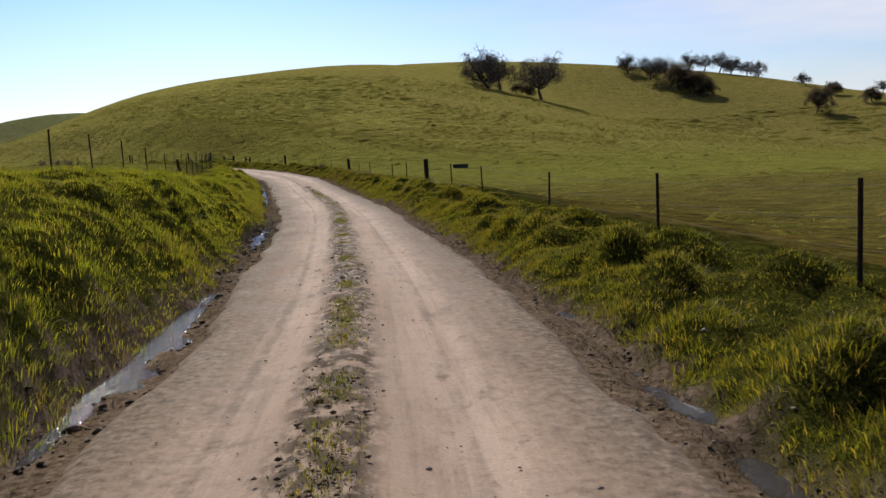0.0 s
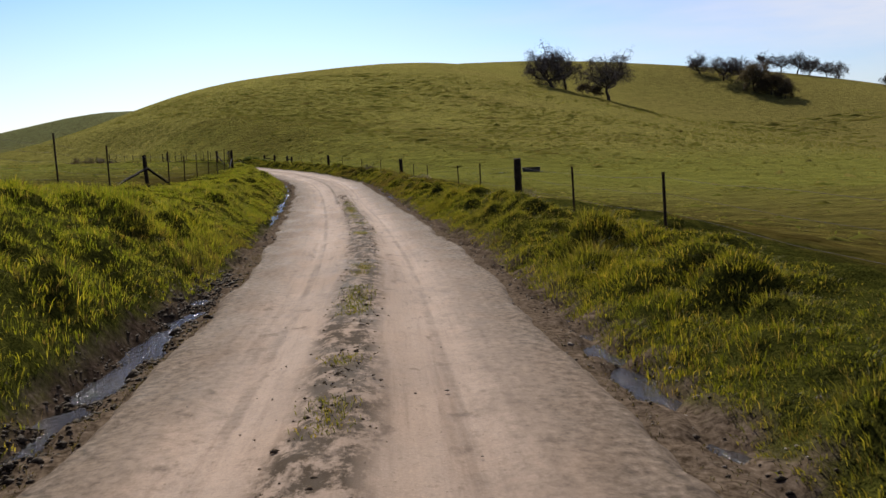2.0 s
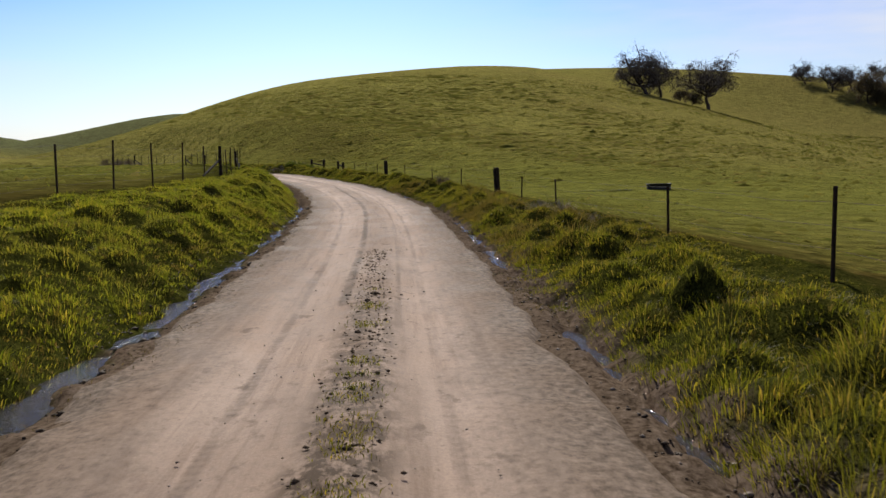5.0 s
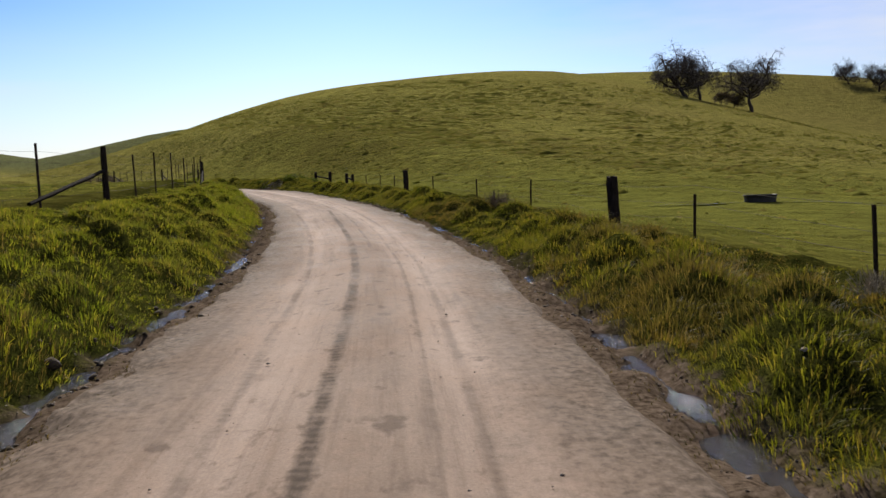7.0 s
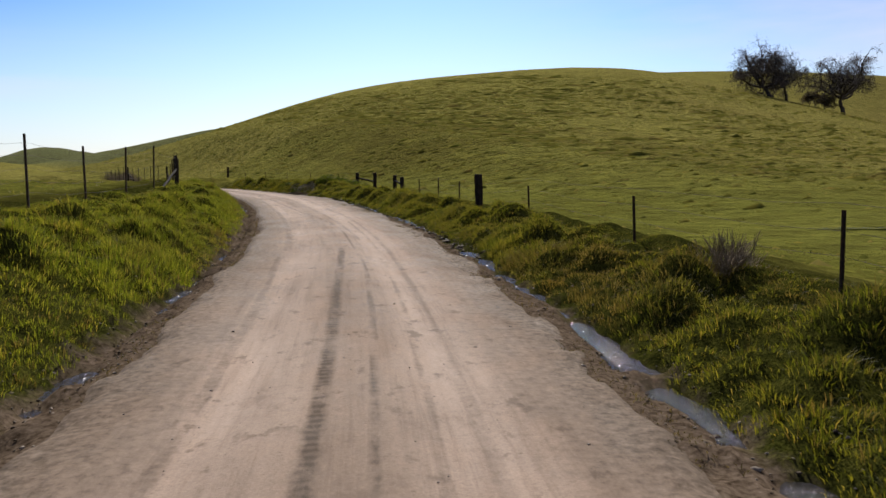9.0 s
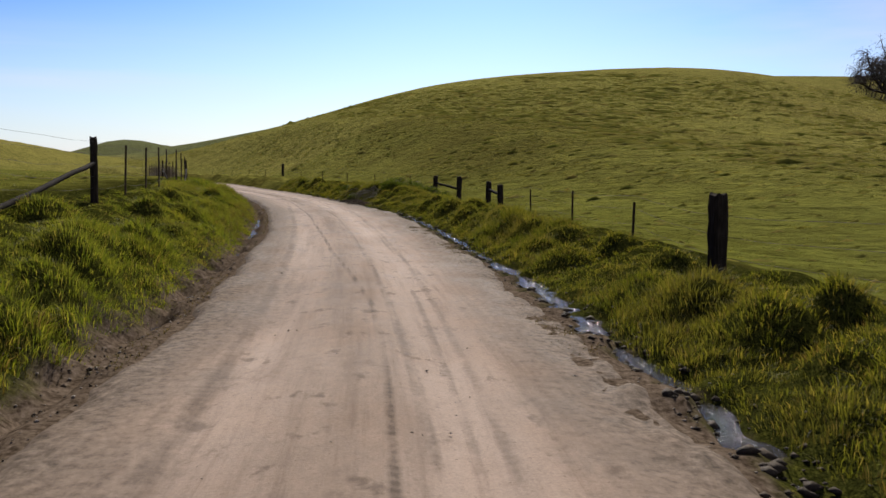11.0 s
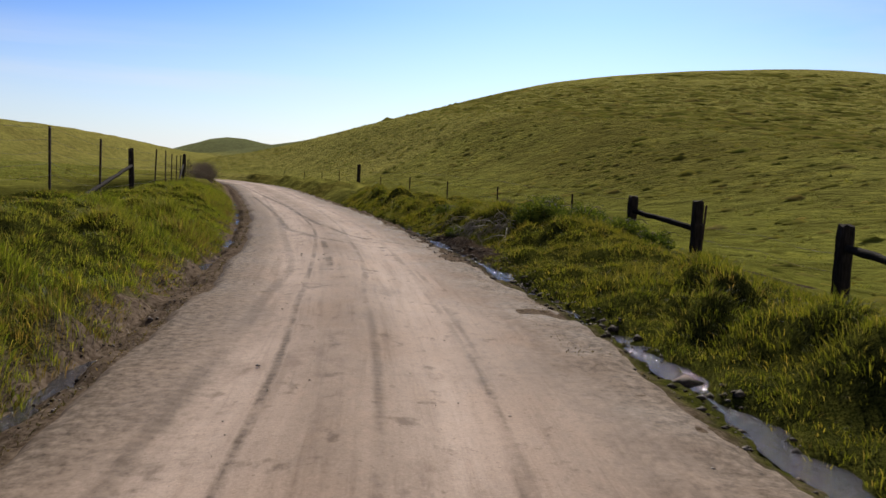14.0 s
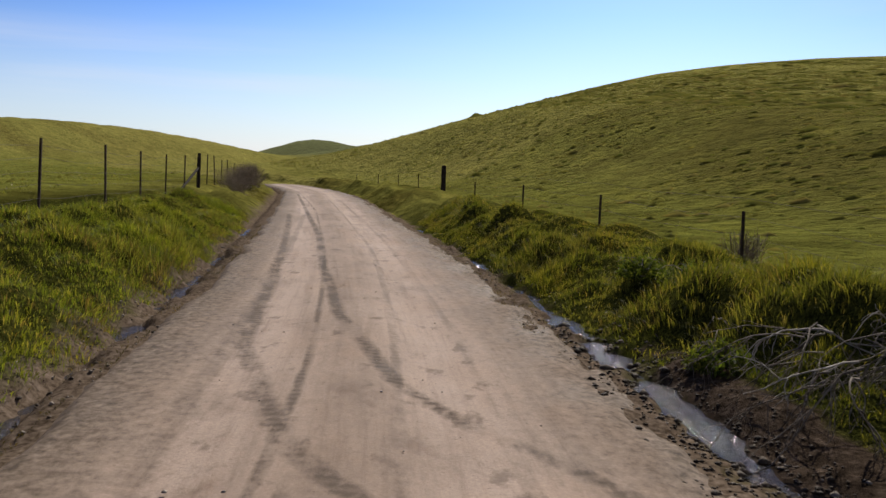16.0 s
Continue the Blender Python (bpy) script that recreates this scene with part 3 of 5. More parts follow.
def mounds(x, y):
    """Height of the grass mounds of the verge."""
    return np.maximum(domes(x, y, 1.05, 3, 0.42, 0.85, 0.18, 0.60), domes(x, y, 0.62, 9, 0.28, 0.46, 0.08, 0.26))


def place(s, off, rough=True):
    """World place of ground points by length along the road and offset to the right of its middle; off and s of one shape."""
    s, off = np.broadcast_arrays(np.asarray(s, float), np.asarray(off, float))
    shape = s.shape
    s, off = s.ravel(), off.ravel()
    c, n = spline(s), right_of(s)
    near = np.clip(off + MID, -24, 24)
    shift = (water_mid(s, np.sign(off)) - 2.5) * np.clip((np.abs(off) - 1.9) / 0.6, 0, 1) * np.clip((6.5 - np.abs(off)) / 2, 0, 1)
    true_off, off = off, off - np.sign(off) * shift
    xy = c[:, :2] + n * near[:, None] + np.outer(true_off + MID - near, (0.936, 0.352))
    x, y = xy[:, 0], xy[:, 1]
    prof = np.where(off < 0, np.interp(off, L_OFF, L_DZ), np.interp(off, R_OFF, R_DZ))
    a = np.abs(off)
    lift = np.where(off < 0, np.interp(s, L_AT, L_UP) / 1.2, 1.0)
    prof = np.where(prof > 0.05, prof * lift, prof)
    prof = prof + np.where(off > 0, (np.interp(s, R_AT, R_UP) - 0.61) * np.clip((off - 2.8) / 1.5, 0, 1), 0.0)
    trodden = np.where(off > 0, np.exp(-((s - 146.4) / 3.6) ** 2 - ((off - 3.35) / 0.75) ** 2), 0.0)
    prof = np.where(prof > 0, prof * (1 - 0.75 * trodden), prof)
    if rough:
        bank = np.clip((a - 2.5) / 1.2, 0, 1) * np.clip((40 - a) / 20, 0, 1)
        prof = prof + bank * (mounds(x, y) * (1 - 0.8 * trodden) * (1 - 0.7 * np.exp(-((s - 140.7) / 1.6) ** 2 - ((true_off - 4.5) / 0.9) ** 2)) * np.where(off < 0, 0.82, 1.0) * np.interp(a, [2.5, 3.2, 4.2, 5.4, 7, 9, 14], [0.8, 1.2, 1.05, 0.42, 0.22, 0.16, 0.12]) - np.interp(a, [4.2, 5.4], [0.22, 0.11]) + 0.10 * fbm(x * 0.2, y * 0.2, 5, 3))
        ditch = np.exp(-((a - 2.5) / 0.42) ** 2)
        prof = prof + ditch * (0.20 * fbm(x * 2.6, y * 2.6, 11, 3) + 0.07 * fbm(s * 0.16, a * 0, 13, 2))
    pool = sum(deep * np.exp(-((s - mid_s) / half) ** 2) for mid_s, half, deep in POOLS)
    prof = prof - np.where(off < 0, pool * np.exp(-((a - 2.52) / 0.42) ** 2), 0.0)
    w = np.clip((a - 7) / np.where(off < 0, 60.0, 30.0), 0, 1)
    w = w * w * (3 - 2 * w)
    w = 1 - (1 - w) * np.clip((310 - s) / 34, 0, 1)
    z = (c[:, 2] + prof) * (1 - w) + land(x, y) * w
    if rough:
        far = np.clip((a - 6) / 10, 0, 1)
        z = z + far * (0.10 * fbm(x * 0.33, y * 0.6, 21, 3) + 0.35 * fbm(x * 0.03, y * 0.03, 23, 3))
    return np.stack([x, y, z], 1).reshape(*shape, 3)


def grid_mesh(name, pts, mat, lane=None, along=None):
    """A sheet from an array of points (rows, columns, 3)."""
    r, c = pts.shape[:2]
    i = np.arange(r * c).reshape(r, c)
    quads = np.stack([i[:-1, :-1], i[:-1, 1:], i[1:, 1:], i[1:, :-1]], -1).reshape(-1, 4)
    me = raw_mesh(name, pts.reshape(-1, 3), quads)
    for key, arr in (("lane", lane), ("along", along)):
        if arr is not None:
            me.attributes.new(key, "FLOAT", "POINT").data.foreach_set("value", np.ascontiguousarray(arr, dtype=np.float32).ravel())
    me.materials.append(mat)
    me.polygons.foreach_set("use_smooth", np.ones(len(me.polygons), bool))
    return me


def raw_mesh(name, verts, faces):
    """A mesh from arrays; faces all of one size."""
    me = bpy.data.meshes.new(name)
    k = faces.shape[1]
    me.vertices.add(len(verts))
    me.vertices.foreach_set("co", np.ascontiguousarray(verts, dtype=np.float32).ravel())
    me.loops.add(faces.size)
    me.loops.foreach_set("vertex_index", np.ascontiguousarray(faces, dtype=np.int32).ravel())
    me.polygons.add(len(faces))
    me.polygons.foreach_set("loop_start", np.arange(0, faces.size, k, dtype=np.int32))
    me.polygons.foreach_set("loop_total", np.full(len(faces), k, dtype=np.int32))
    me.update(calc_edges=True)
    return me


# ---- ground, road, water ----
def growing(start, first, rate, end):
    out, step_ = [start], first
    while out[-1] < end:
        out.append(out[-1] + step_)
        step_ *= rate
    return np.array(out[1:])


rows = np.r_[-growing(0, 1.5, 1.12, 105)[::-1], np.arange(0, 165, 0.17), growing(165, 0.25, 1.036, 1300)]
side_cols = np.r_[np.arange(2.24, 3.3, 0.075), np.arange(3.38, 8.01, 0.14)]
near_cols = np.r_[-side_cols[::-1], np.linspace(-2.15, 2.15, 12), side_cols]
cols = np.r_[-growing(8, 0.18, 1.062, 1400)[::-1], near_cols, growing(8, 0.18, 1.062, 1400)]
S2, O2 = np.meshgrid(rows, cols, indexing="ij")
pts = place(S2, O2)
pts[..., 2] -= 0.07 * np.clip((1.95 - np.abs(O2)) / 0.2, 0, 1)
SHEET, GROUND = pts, pts.reshape(-1, 3)
SHEET_S, SHEET_O = rows, cols

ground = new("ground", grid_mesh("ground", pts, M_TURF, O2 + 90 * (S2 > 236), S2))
low = pts[..., 2] - (0.067 - 0.029 * pts[..., 0] - 0.02511 * pts[..., 1])
ground.data.attributes.new("meadow", "FLOAT", "POINT").data.foreach_set("value", (np.clip((5.5 - low) / 3.5, 0, 1) * np.clip((np.abs(O2) - 5) / 6, 0, 1)).astype(np.float32).ravel())
mud = np.exp(-((S2 - 146.6) / 4.0) ** 2 - ((O2 - 3.2) / 0.55) ** 2) + 0.9 * np.exp(-((S2 - 28) / 4.5) ** 2 - ((O2 + 2.55) / 0.36) ** 2) + np.exp(-((S2 - 142.6) / 1.6) ** 2 - ((O2 - 9.0) / 0.8) ** 2)
ground.data.attributes.new("mud", "FLOAT", "POINT").data.foreach_set("value", mud.astype(np.float32).ravel())
tagged(ground, "green spring pasture with muddy ditches and rolling grassy hills", "ground", kind="structure")

rs = np.r_[np.arange(-30, 0, 0.3), np.arange(0, 160, 0.16), growing(160, 0.14, 1.012, 236)]
ro = np.linspace(-1, 1, 60)
S2, O2 = np.meshgrid(rs, ro, indexing="ij")
half_road = np.maximum(water_mid(S2, np.sign(O2)) - 0.26, 1.95)
O2 = O2 * half_road
pts = place(S2, O2)
inside = half_road - np.abs(O2)
rut = -0.035 * np.exp(-((np.abs(O2 + 0.08) - 0.85) / 0.28) ** 2)
crumb = np.clip((0.36 - np.abs(O2 - np.interp(S2, RIDGE_AT, RIDGE_O))) / 0.2, 0, 1) * (0.035 + 0.05 * np.clip(fbm(pts[..., 0] * 3.2, pts[..., 1] * 3.2, 31, 3), 0, 1)) * np.clip((62 - S2) / 14, 0.0, 1)
shoulder = np.clip((np.abs(O2) - 1.5) / 0.6, 0, 1) * 0.045 * fbm(pts[..., 0] * 2.4, pts[..., 1] * 2.4, 35, 4)
tracks = 0.012 * fbm(O2 * 3.5, S2 * 0.06, 41, 3) + 0.02 * fbm(pts[..., 0] * 0.5, pts[..., 1] * 0.5, 43, 3)
pts[..., 2] += rut + crumb + shoulder + tracks + 0.015 - 0.14 * np.clip((0.26 - inside + 0.2 * fbm(S2 * 0.55, np.sign(O2) * 3, 47, 3)) / 0.22, 0, 1)
road = new("road", grid_mesh("road", pts, M_DIRT, O2, S2))
road.data.attributes.new("inside", "FLOAT", "POINT").data.foreach_set("value", inside.astype(np.float32).ravel())
road.data.attributes.new("ridge", "FLOAT", "POINT").data.foreach_set("value", (O2 - np.interp(S2, RIDGE_AT, RIDGE_O)).astype(np.float32).ravel())
for tr_name, tr_half, tr_deep, course in TRACKS:
    cs, co = np.array(course).T
    mid_ = np.interp(S2, cs, co)
    slope = np.interp(S2 + 0.4, cs, co) - np.interp(S2 - 0.4, cs, co)
    gone = np.clip(np.maximum(cs[0] - S2, S2 - cs[-1]), 0, 4)
    dist = np.abs(O2 - mid_) / np.sqrt(1 + (slope / 0.8) ** 2) + 0.15 * gone
    road.data.attributes.new(tr_name, "FLOAT", "POINT").data.foreach_set("value", np.ascontiguousarray(dist, dtype=np.float32).ravel())
tagged(road, "pale dirt and gravel ranch road with wheel tracks", "road", kind="structure")


def settled(s, off):
    """Places on the ground sheet itself, between its points."""
    s, off = np.asarray(s, float), np.asarray(off, float)
    i = np.clip(np.searchsorted(SHEET_S, s) - 1, 0, len(SHEET_S) - 2)
    j = np.clip(np.searchsorted(SHEET_O, off) - 1, 0, len(SHEET_O) - 2)
    u = ((s - SHEET_S[i]) / (SHEET_S[i + 1] - SHEET_S[i]))[:, None]
    v = ((off - SHEET_O[j]) / (SHEET_O[j + 1] - SHEET_O[j]))[:, None]
    return (SHEET[i, j] * (1 - u) + SHEET[i + 1, j] * u) * (1 - v) + (SHEET[i, j + 1] * (1 - u) + SHEET[i + 1, j + 1] * u) * v


def stream(side, s0, s1, level, width):
    """Shallow water lying in a ditch; the uneven bed breaks it into pools."""
    ss = np.arange(s0, s1, 0.4)
    oo = np.linspace(-width / 2, width / 2, 7)
    S, O = np.meshgrid(ss, oo, indexing="ij")
    mid = side * (water_mid(S, side) + 0.10 * fbm(S * 0.22, S * 0 + side, 51, 2))
    p = place(S, mid + O, rough=False)
    c = spline(ss)
    p[..., 2] = (c[:, 2] + np.interp(ss, *level))[:, None] + 0.055 * fbm(S * 0.26, S * 0, 53 + side, 3)
    ob = new("water", grid_mesh("water", p, M_WATER))
    return tagged(ob, "shallow muddy water shining in the roadside ditch", "water", kind="structure")


stream(-1, -6, 175, ([-6, 15, 19, 23, 31, 35, 49, 53, 64, 70, 75, 84, 92, 118, 124, 175], [-0.20, -0.20, -0.24, -0.20, -0.21, -0.27, -0.26, -0.19, -0.19, -0.22, -0.20, -0.205, -0.235, -0.245, -0.22, -0.225]), 1.05)
stream(1, -6, 175, ([-6, 30, 48, 62, 84, 92, 104, 112, 140, 152, 175], [-0.265, -0.25, -0.225, -0.19, -0.19, -0.21, -0.20, -0.18, -0.185, -0.20, -0.21]), 0.50)


def tint(me, mat):
    me.materials.append(mat)
    return me


def part(name, me, parent, label=""):
    """Links a mesh as a part under a thing or a part."""
    ob = new(name, me)
    ob.parent = parent
    return tagged(ob, label) if label else ob


def bm_mesh(name, bm, mat, smooth=False):
    me = bpy.data.meshes.new(name)
    bm.normal_update()
    bm.to_mesh(me)
    bm.free()
    me.materials.append(mat)
    if smooth:
        me.polygons.foreach_set("use_smooth", np.ones(len(me.polygons), bool))
    return me


def tube_arrays(path, radii, sides=6):
    """Vertices and quads of a tube along a path."""
    path, radii = np.asarray(path, float), np.asarray(radii, float)
    d = np.gradient(path, axis=0)
    d /= np.linalg.norm(d, axis=1)[:, None] + 1e-9
    ref = np.where(np.abs(d[:, 2:3]) > 0.9, [[1.0, 0, 0]], [[0, 0, 1.0]])
    a = np.cross(d, ref)
    a /= np.linalg.norm(a, axis=1)[:, None] + 1e-9
    b = np.cross(d, a)
    ang = np.linspace(0, 2 * np.pi, sides, endpoint=False)
    v = path[:, None] + radii[:, None, None] * (np.cos(ang)[None, :, None] * a[:, None] + np.sin(ang)[None, :, None] * b[:, None])
    n = len(path)
    i = np.arange(n * sides).reshape(n, sides)
    j = np.roll(i, -1, axis=1)
    q = np.stack([i[:-1], j[:-1], j[1:], i[1:]], -1).reshape(-1, 4)
    return v.reshape(-1, 3), q


def join_arrays(pieces):
    vs, fs, k = [], [], 0
    for v, f in pieces:
        vs.append(v)
        fs.append(f + k)
        k += len(v)
    return np.vstack(vs), np.vstack(fs)


def open_ground(x, y):
    """Height of the ground at a place."""
    d = (GROUND[:, 0] - x) ** 2 + (GROUND[:, 1] - y) ** 2
    i = np.argpartition(d, 4)[:4]
    w = 1 / (d[i] + 1e-4)
    return float((GROUND[i, 2] * w).sum() / w.sum())


# ---- fences ----
R_S, R_O = [-20, 45, 58, 84, 96, 111, 130, 137.5, 144.6, 147, 152, 165, 260], [4.9, 4.9, 5.6, 5.7, 5.3, 5.0, 6.7, 7.3, 7.8, 7.0, 5.9, 5.6, 5.6]
L_S, L_O = [-20, 33, 38, 42.8, 47.2, 52.4, 66.7, 88, 96, 116, 135, 150, 260], [-8.2, -8.1, -7.8, -7.55, -7.25, -7.15, -7.1, -6.0, -5.75, -4.8, -5.6, -5.1, -5.2]


def fence_place(s, side):
    off = np.interp(s, R_S, R_O) if side > 0 else np.interp(s, L_S, L_O)
    return Vector(place(np.array([float(s)]), np.array([off]))[0])


def steel_post_mesh(height):
    """Studded T-section stake."""
    bm = bmesh.new()
    w, t, d = 0.034, 0.006, 0.034
    ring = [(-w / 2, 0), (w / 2, 0), (w / 2, t), (t / 2, t), (t / 2, d), (-t / 2, d), (-t / 2, t), (-w / 2, t)]
    lo = [bm.verts.new((x * 1.3, y * 1.3, -0.35)) for x, y in ring]
    hi = [bm.verts.new((x * 1.3, y * 1.3, height)) for x, y in ring]
    for i in range(8):
        bm.faces.new((lo[i], lo[(i + 1) % 8], hi[(i + 1) % 8], hi[i]))
    bm.faces.new(hi)
    for k in range(14):
        z = height - 0.06 - k * 0.075
        bmesh.ops.create_cube(bm, size=1, matrix=Matrix.LocRotScale((0, -0.004, z), None, (0.016, 0.010, 0.014)))
    return bm_mesh("steel_post", bm, M_TPOST)


def timber_mesh(name, width, depth, height, seed, mat, sides=0):
    """A rough post: squared sleeper with worn edges (sides=0) or a round one."""
    r = random.Random(seed)
    bm = bmesh.new()
    if sides:
        ring = [(width / 2 * math.cos(2 * math.pi * i / sides), depth / 2 * math.sin(2 * math.pi * i / sides)) for i in range(sides)]
    else:
        c = 0.16 * width
        x, y = width / 2, depth / 2
        ring = [(-x + c, -y), (0, -y * 1.02), (x - c, -y), (x, -y + c), (x * 1.02, 0), (x, y - c), (x - c, y), (0, y), (-x + c, y), (-x, y - c), (-x, 0), (-x, -y + c)]
    n = len(ring)
    levels = 9
    loops = []
    for k in range(levels + 1):
        z = -0.4 + (height + 0.4) * k / levels
        f = 1.0 + r.uniform(-0.035, 0.035)
        if k == levels:
            f *= 0.93
        loops.append([bm.verts.new((px * f + r.uniform(-1, 1) * 0.007, py * f + r.uniform(-1, 1) * 0.007, z + (r.uniform(-0.03, 0.02) if k == levels else 0))) for px, py in ring])
    for a, b in zip(loops[:-1], loops[1:]):
        for i in range(n):
            bm.faces.new((a[i], a[(i + 1) % n], b[(i + 1) % n], b[i]))
    top = bm.verts.new((0, 0, height + r.uniform(-0.02, 0.02)))
    for i in range(n):
        bm.faces.new((loops[-1][i], loops[-1][(i + 1) % n], top))
    return bm_mesh(name, bm, mat)


def pole_mesh(name, a, b, radius, seed, mat):
    """A rough pole between two places."""
    a, b = np.array(a), np.array(b)
    g = np.random.default_rng(seed)
    u = np.linspace(0, 1, 9)[:, None]
    p = a + (b - a) * u + g.normal(0, 0.008, (9, 3))
    r = radius * (1 + g.normal(0, 0.05, 9))
    r[[0, -1]] *= 0.9
    v, q = tube_arrays(p, r, 8)
    me = raw_mesh(name, v, q)
    return tint(me, mat)


STEEL = [steel_post_mesh(h) for h in (1.22, 1.30, 1.36)]
SLEEPER = [timber_mesh("sleeper_post", 0.25, 0.21, h, 40 + k, M_WOOD) for k, h in enumerate((1.26, 1.22, 1.3))]
ROUND = [timber_mesh("round_post", 0.145, 0.145, h, 60 + k, M_WOOD, 10) for k, h in enumerate((1.28, 1.4, 1.34))]


def heading(s):
    d = spline([s + 1])[0] - spline([s - 1])[0]
    return math.atan2(d[1], d[0])


# height of the stake tops beside the verge, along the road
TOP_AT, TOP_Z = [0, 9, 15, 22, 32, 39, 55, 62, 75, 80, 91, 98, 105, 116, 123, 130, 149, 154, 161, 169, 230], [0.85, 0.70, 0.58, 0.40, 0.38, 0.36, 0.22, 0.02, -0.08, -0.12, 0.16, 0.19, 0.24, 0.38, 0.52, 0.46, 0.88, 0.95, 1.05, 1.17, 1.6]


def set_post(fence, name, me, s, side, r, lift=0.0, scale=1.0):
    p = fence_place(s, side)
    if side > 0 and name == "steel_post":
        scale = max(0.62, (np.interp(s, TOP_AT, TOP_Z) - p.z + 0.05) / max(v.co.z for v in me.vertices))
    elif name == "steel_post":
        scale = np.interp(s, [44, 52], [1.17, 1.03])
    ob = part(name, me, fence)
    lean = 2.2 if name == "steel_post" else 3.0
    ob.matrix_basis = pose(p.x, p.y, p.z - 0.05 + lift, r.uniform(-lean, lean), r.uniform(-lean, lean), math.degrees(heading(s)) + r.uniform(-8, 8)) @ Matrix.Diagonal((1, 1, scale, 1))
    return p


def wires(fence, stations, side, heights, seed):
    """Strands from post to post, sagging a little."""
    g = np.random.default_rng(seed)
    for h in heights:
        line = []
        for s in stations:
            p = fence_place(s, side)
            line.append((p.x, p.y, p.z + h + g.normal(0, 0.012)))
        line = np.array(line)
        full = [line[0]]
        for a, b in zip(line[:-1], line[1:]):
            for u in (0.25, 0.5, 0.75, 1.0):
                q = a + (b - a) * u
                q[2] -= 0.05 * 4 * u * (1 - u) * g.uniform(0.3, 1.3)
                full.append(q)
        v, q = tube_arrays(full, np.full(len(full), 0.0022), 4)
        part("wire", tint(raw_mesh("wire", v, q), M_WIRE), fence)


r_fence = tagged(new("wire_fence"), "barbed-wire fence of old sleeper posts and rusty stakes", "fence", "roadside fences")
rr = random.Random(5)
R_STEEL = [2.5, 8.8, 14.9, 22.7, 32.1, 38.4, 55.5, 62.6, 73.9, 79.8, 91.2, 97.8, 105.4, 116.3, 122.7, 129.5, 149.0, 154.3, 161.2, 168.6, 176.8, 194.6, 205.0, 215.0, 226.0]
R_WOOD = [45.2, 84.4, 111.2, 185.3]
for s in R_STEEL:
    set_post(r_fence, "steel_post", rr.choice(STEEL), s, 1, rr, 0.0, 0.95)
for k, s in enumerate(R_WOOD):
    set_post(r_fence, "wooden_post", SLEEPER[k % 3], s, 1, rr)
# a second stake stands against the first sleeper
set_post(r_fence, "steel_post", STEEL[0], 44.7, 1, rr, 0.0, 0.92)
wires(r_fence, sorted(R_STEEL[:-9] + R_WOOD[:3] + [135.1]), 1, (0.38, 0.66, 0.95), 3)
wires(r_fence, sorted(R_STEEL[-9:] + [146.4, 185.3]), 1, (0.38, 0.66, 0.95), 4)
wires(r_fence, [137.6, 140.6, 143.9], 1, (0.45, 0.75), 6)


def gate_brace(s0, s1, seed, rail_z0, rail_z1, heights):
    """Two sleepers joined by a rail, a stay of the fence beside the gateway."""
    r = random.Random(seed)
    th = tagged(new("gate_brace"), "two dark sleeper posts joined by a weathered rail beside the gateway", "gate post", "gateway braces")
    ends = []
    for k, (s, h) in enumerate(((s0, heights[0]), (s1, heights[1]))):
        p = fence_place(s, 1)
        ob = part("post", SLEEPER[k], th)
        ob.matrix_basis = pose(p.x, p.y, p.z - 0.05, r.uniform(-2, 2), r.uniform(-2, 2), math.degrees(heading(s)) + r.uniform(-6, 6)) @ Matrix.Diagonal((1, 1, h, 1))
        ends.append(p)
    a, b = ends
    part("rail", pole_mesh("rail", (a.x, a.y, a.z + rail_z0), (b.x, b.y, b.z + rail_z1), 0.065, seed, M_RAIL), th)
    return th


gate_brace(135.1, 137.6, 8, 0.72, 0.86, (0.94, 1.02))
gate_brace(143.9, 146.4, 9, 0.62, 0.66, (1.02, 0.88))
g_fence = tagged(new("steel_stake"), "rusty steel stake beside the gateway post", "stake")
part("stake", STEEL[0], g_fence)
gp = fence_place(143.6, 1)
g_fence.matrix_basis = pose(gp.x, gp.y, gp.z - 0.05, 2, 3, 40)

l_fence = tagged(new("wire_fence"), "barbed-wire fence of steel stakes and braced wooden posts", "fence", "roadside fences")
L_STEEL = [13.4, 18.4, 23.2, 28.1, 33.3, 37.8, 42.4, 46.8, 57.1, 61.6, 66.5, 70.5, 74.4, 78.5, 83.1, 91.9, 95.5, 99.3, 103.0, 107.0, 111.2, 121.7, 125.7, 129.8, 135.2, 139.0, 142.9, 146.9, 157.5, 162.5, 166.8, 171.3, 175.9, 184.0, 188.0, 192.0, 196.0, 201.0]
L_WOOD = [52.2, 88.0, 117.7, 151.0, 180.2]
rl = random.Random(6)
for s in L_STEEL:
    set_post(l_fence, "steel_post", rl.choice(STEEL), s, -1, rl)
for k, s in enumerate(L_WOOD):
    p = set_post(l_fence, "wooden_post", ROUND[k % 3], s, -1, rl)
    for d in ((-5.3, 4.6) if k == 0 else (-5.6,)):
        q = fence_place(s + d, -1)
        part("brace_rail", pole_mesh("brace_rail", (q.x, q.y, q.z + 0.10), (p.x, p.y, p.z + 0.78), 0.048, 70 + k, M_RAIL), l_fence)
wires(l_fence, sorted(L_STEEL + L_WOOD), -1, (0.30, 0.52, 0.74, 0.97, 1.18), 7)


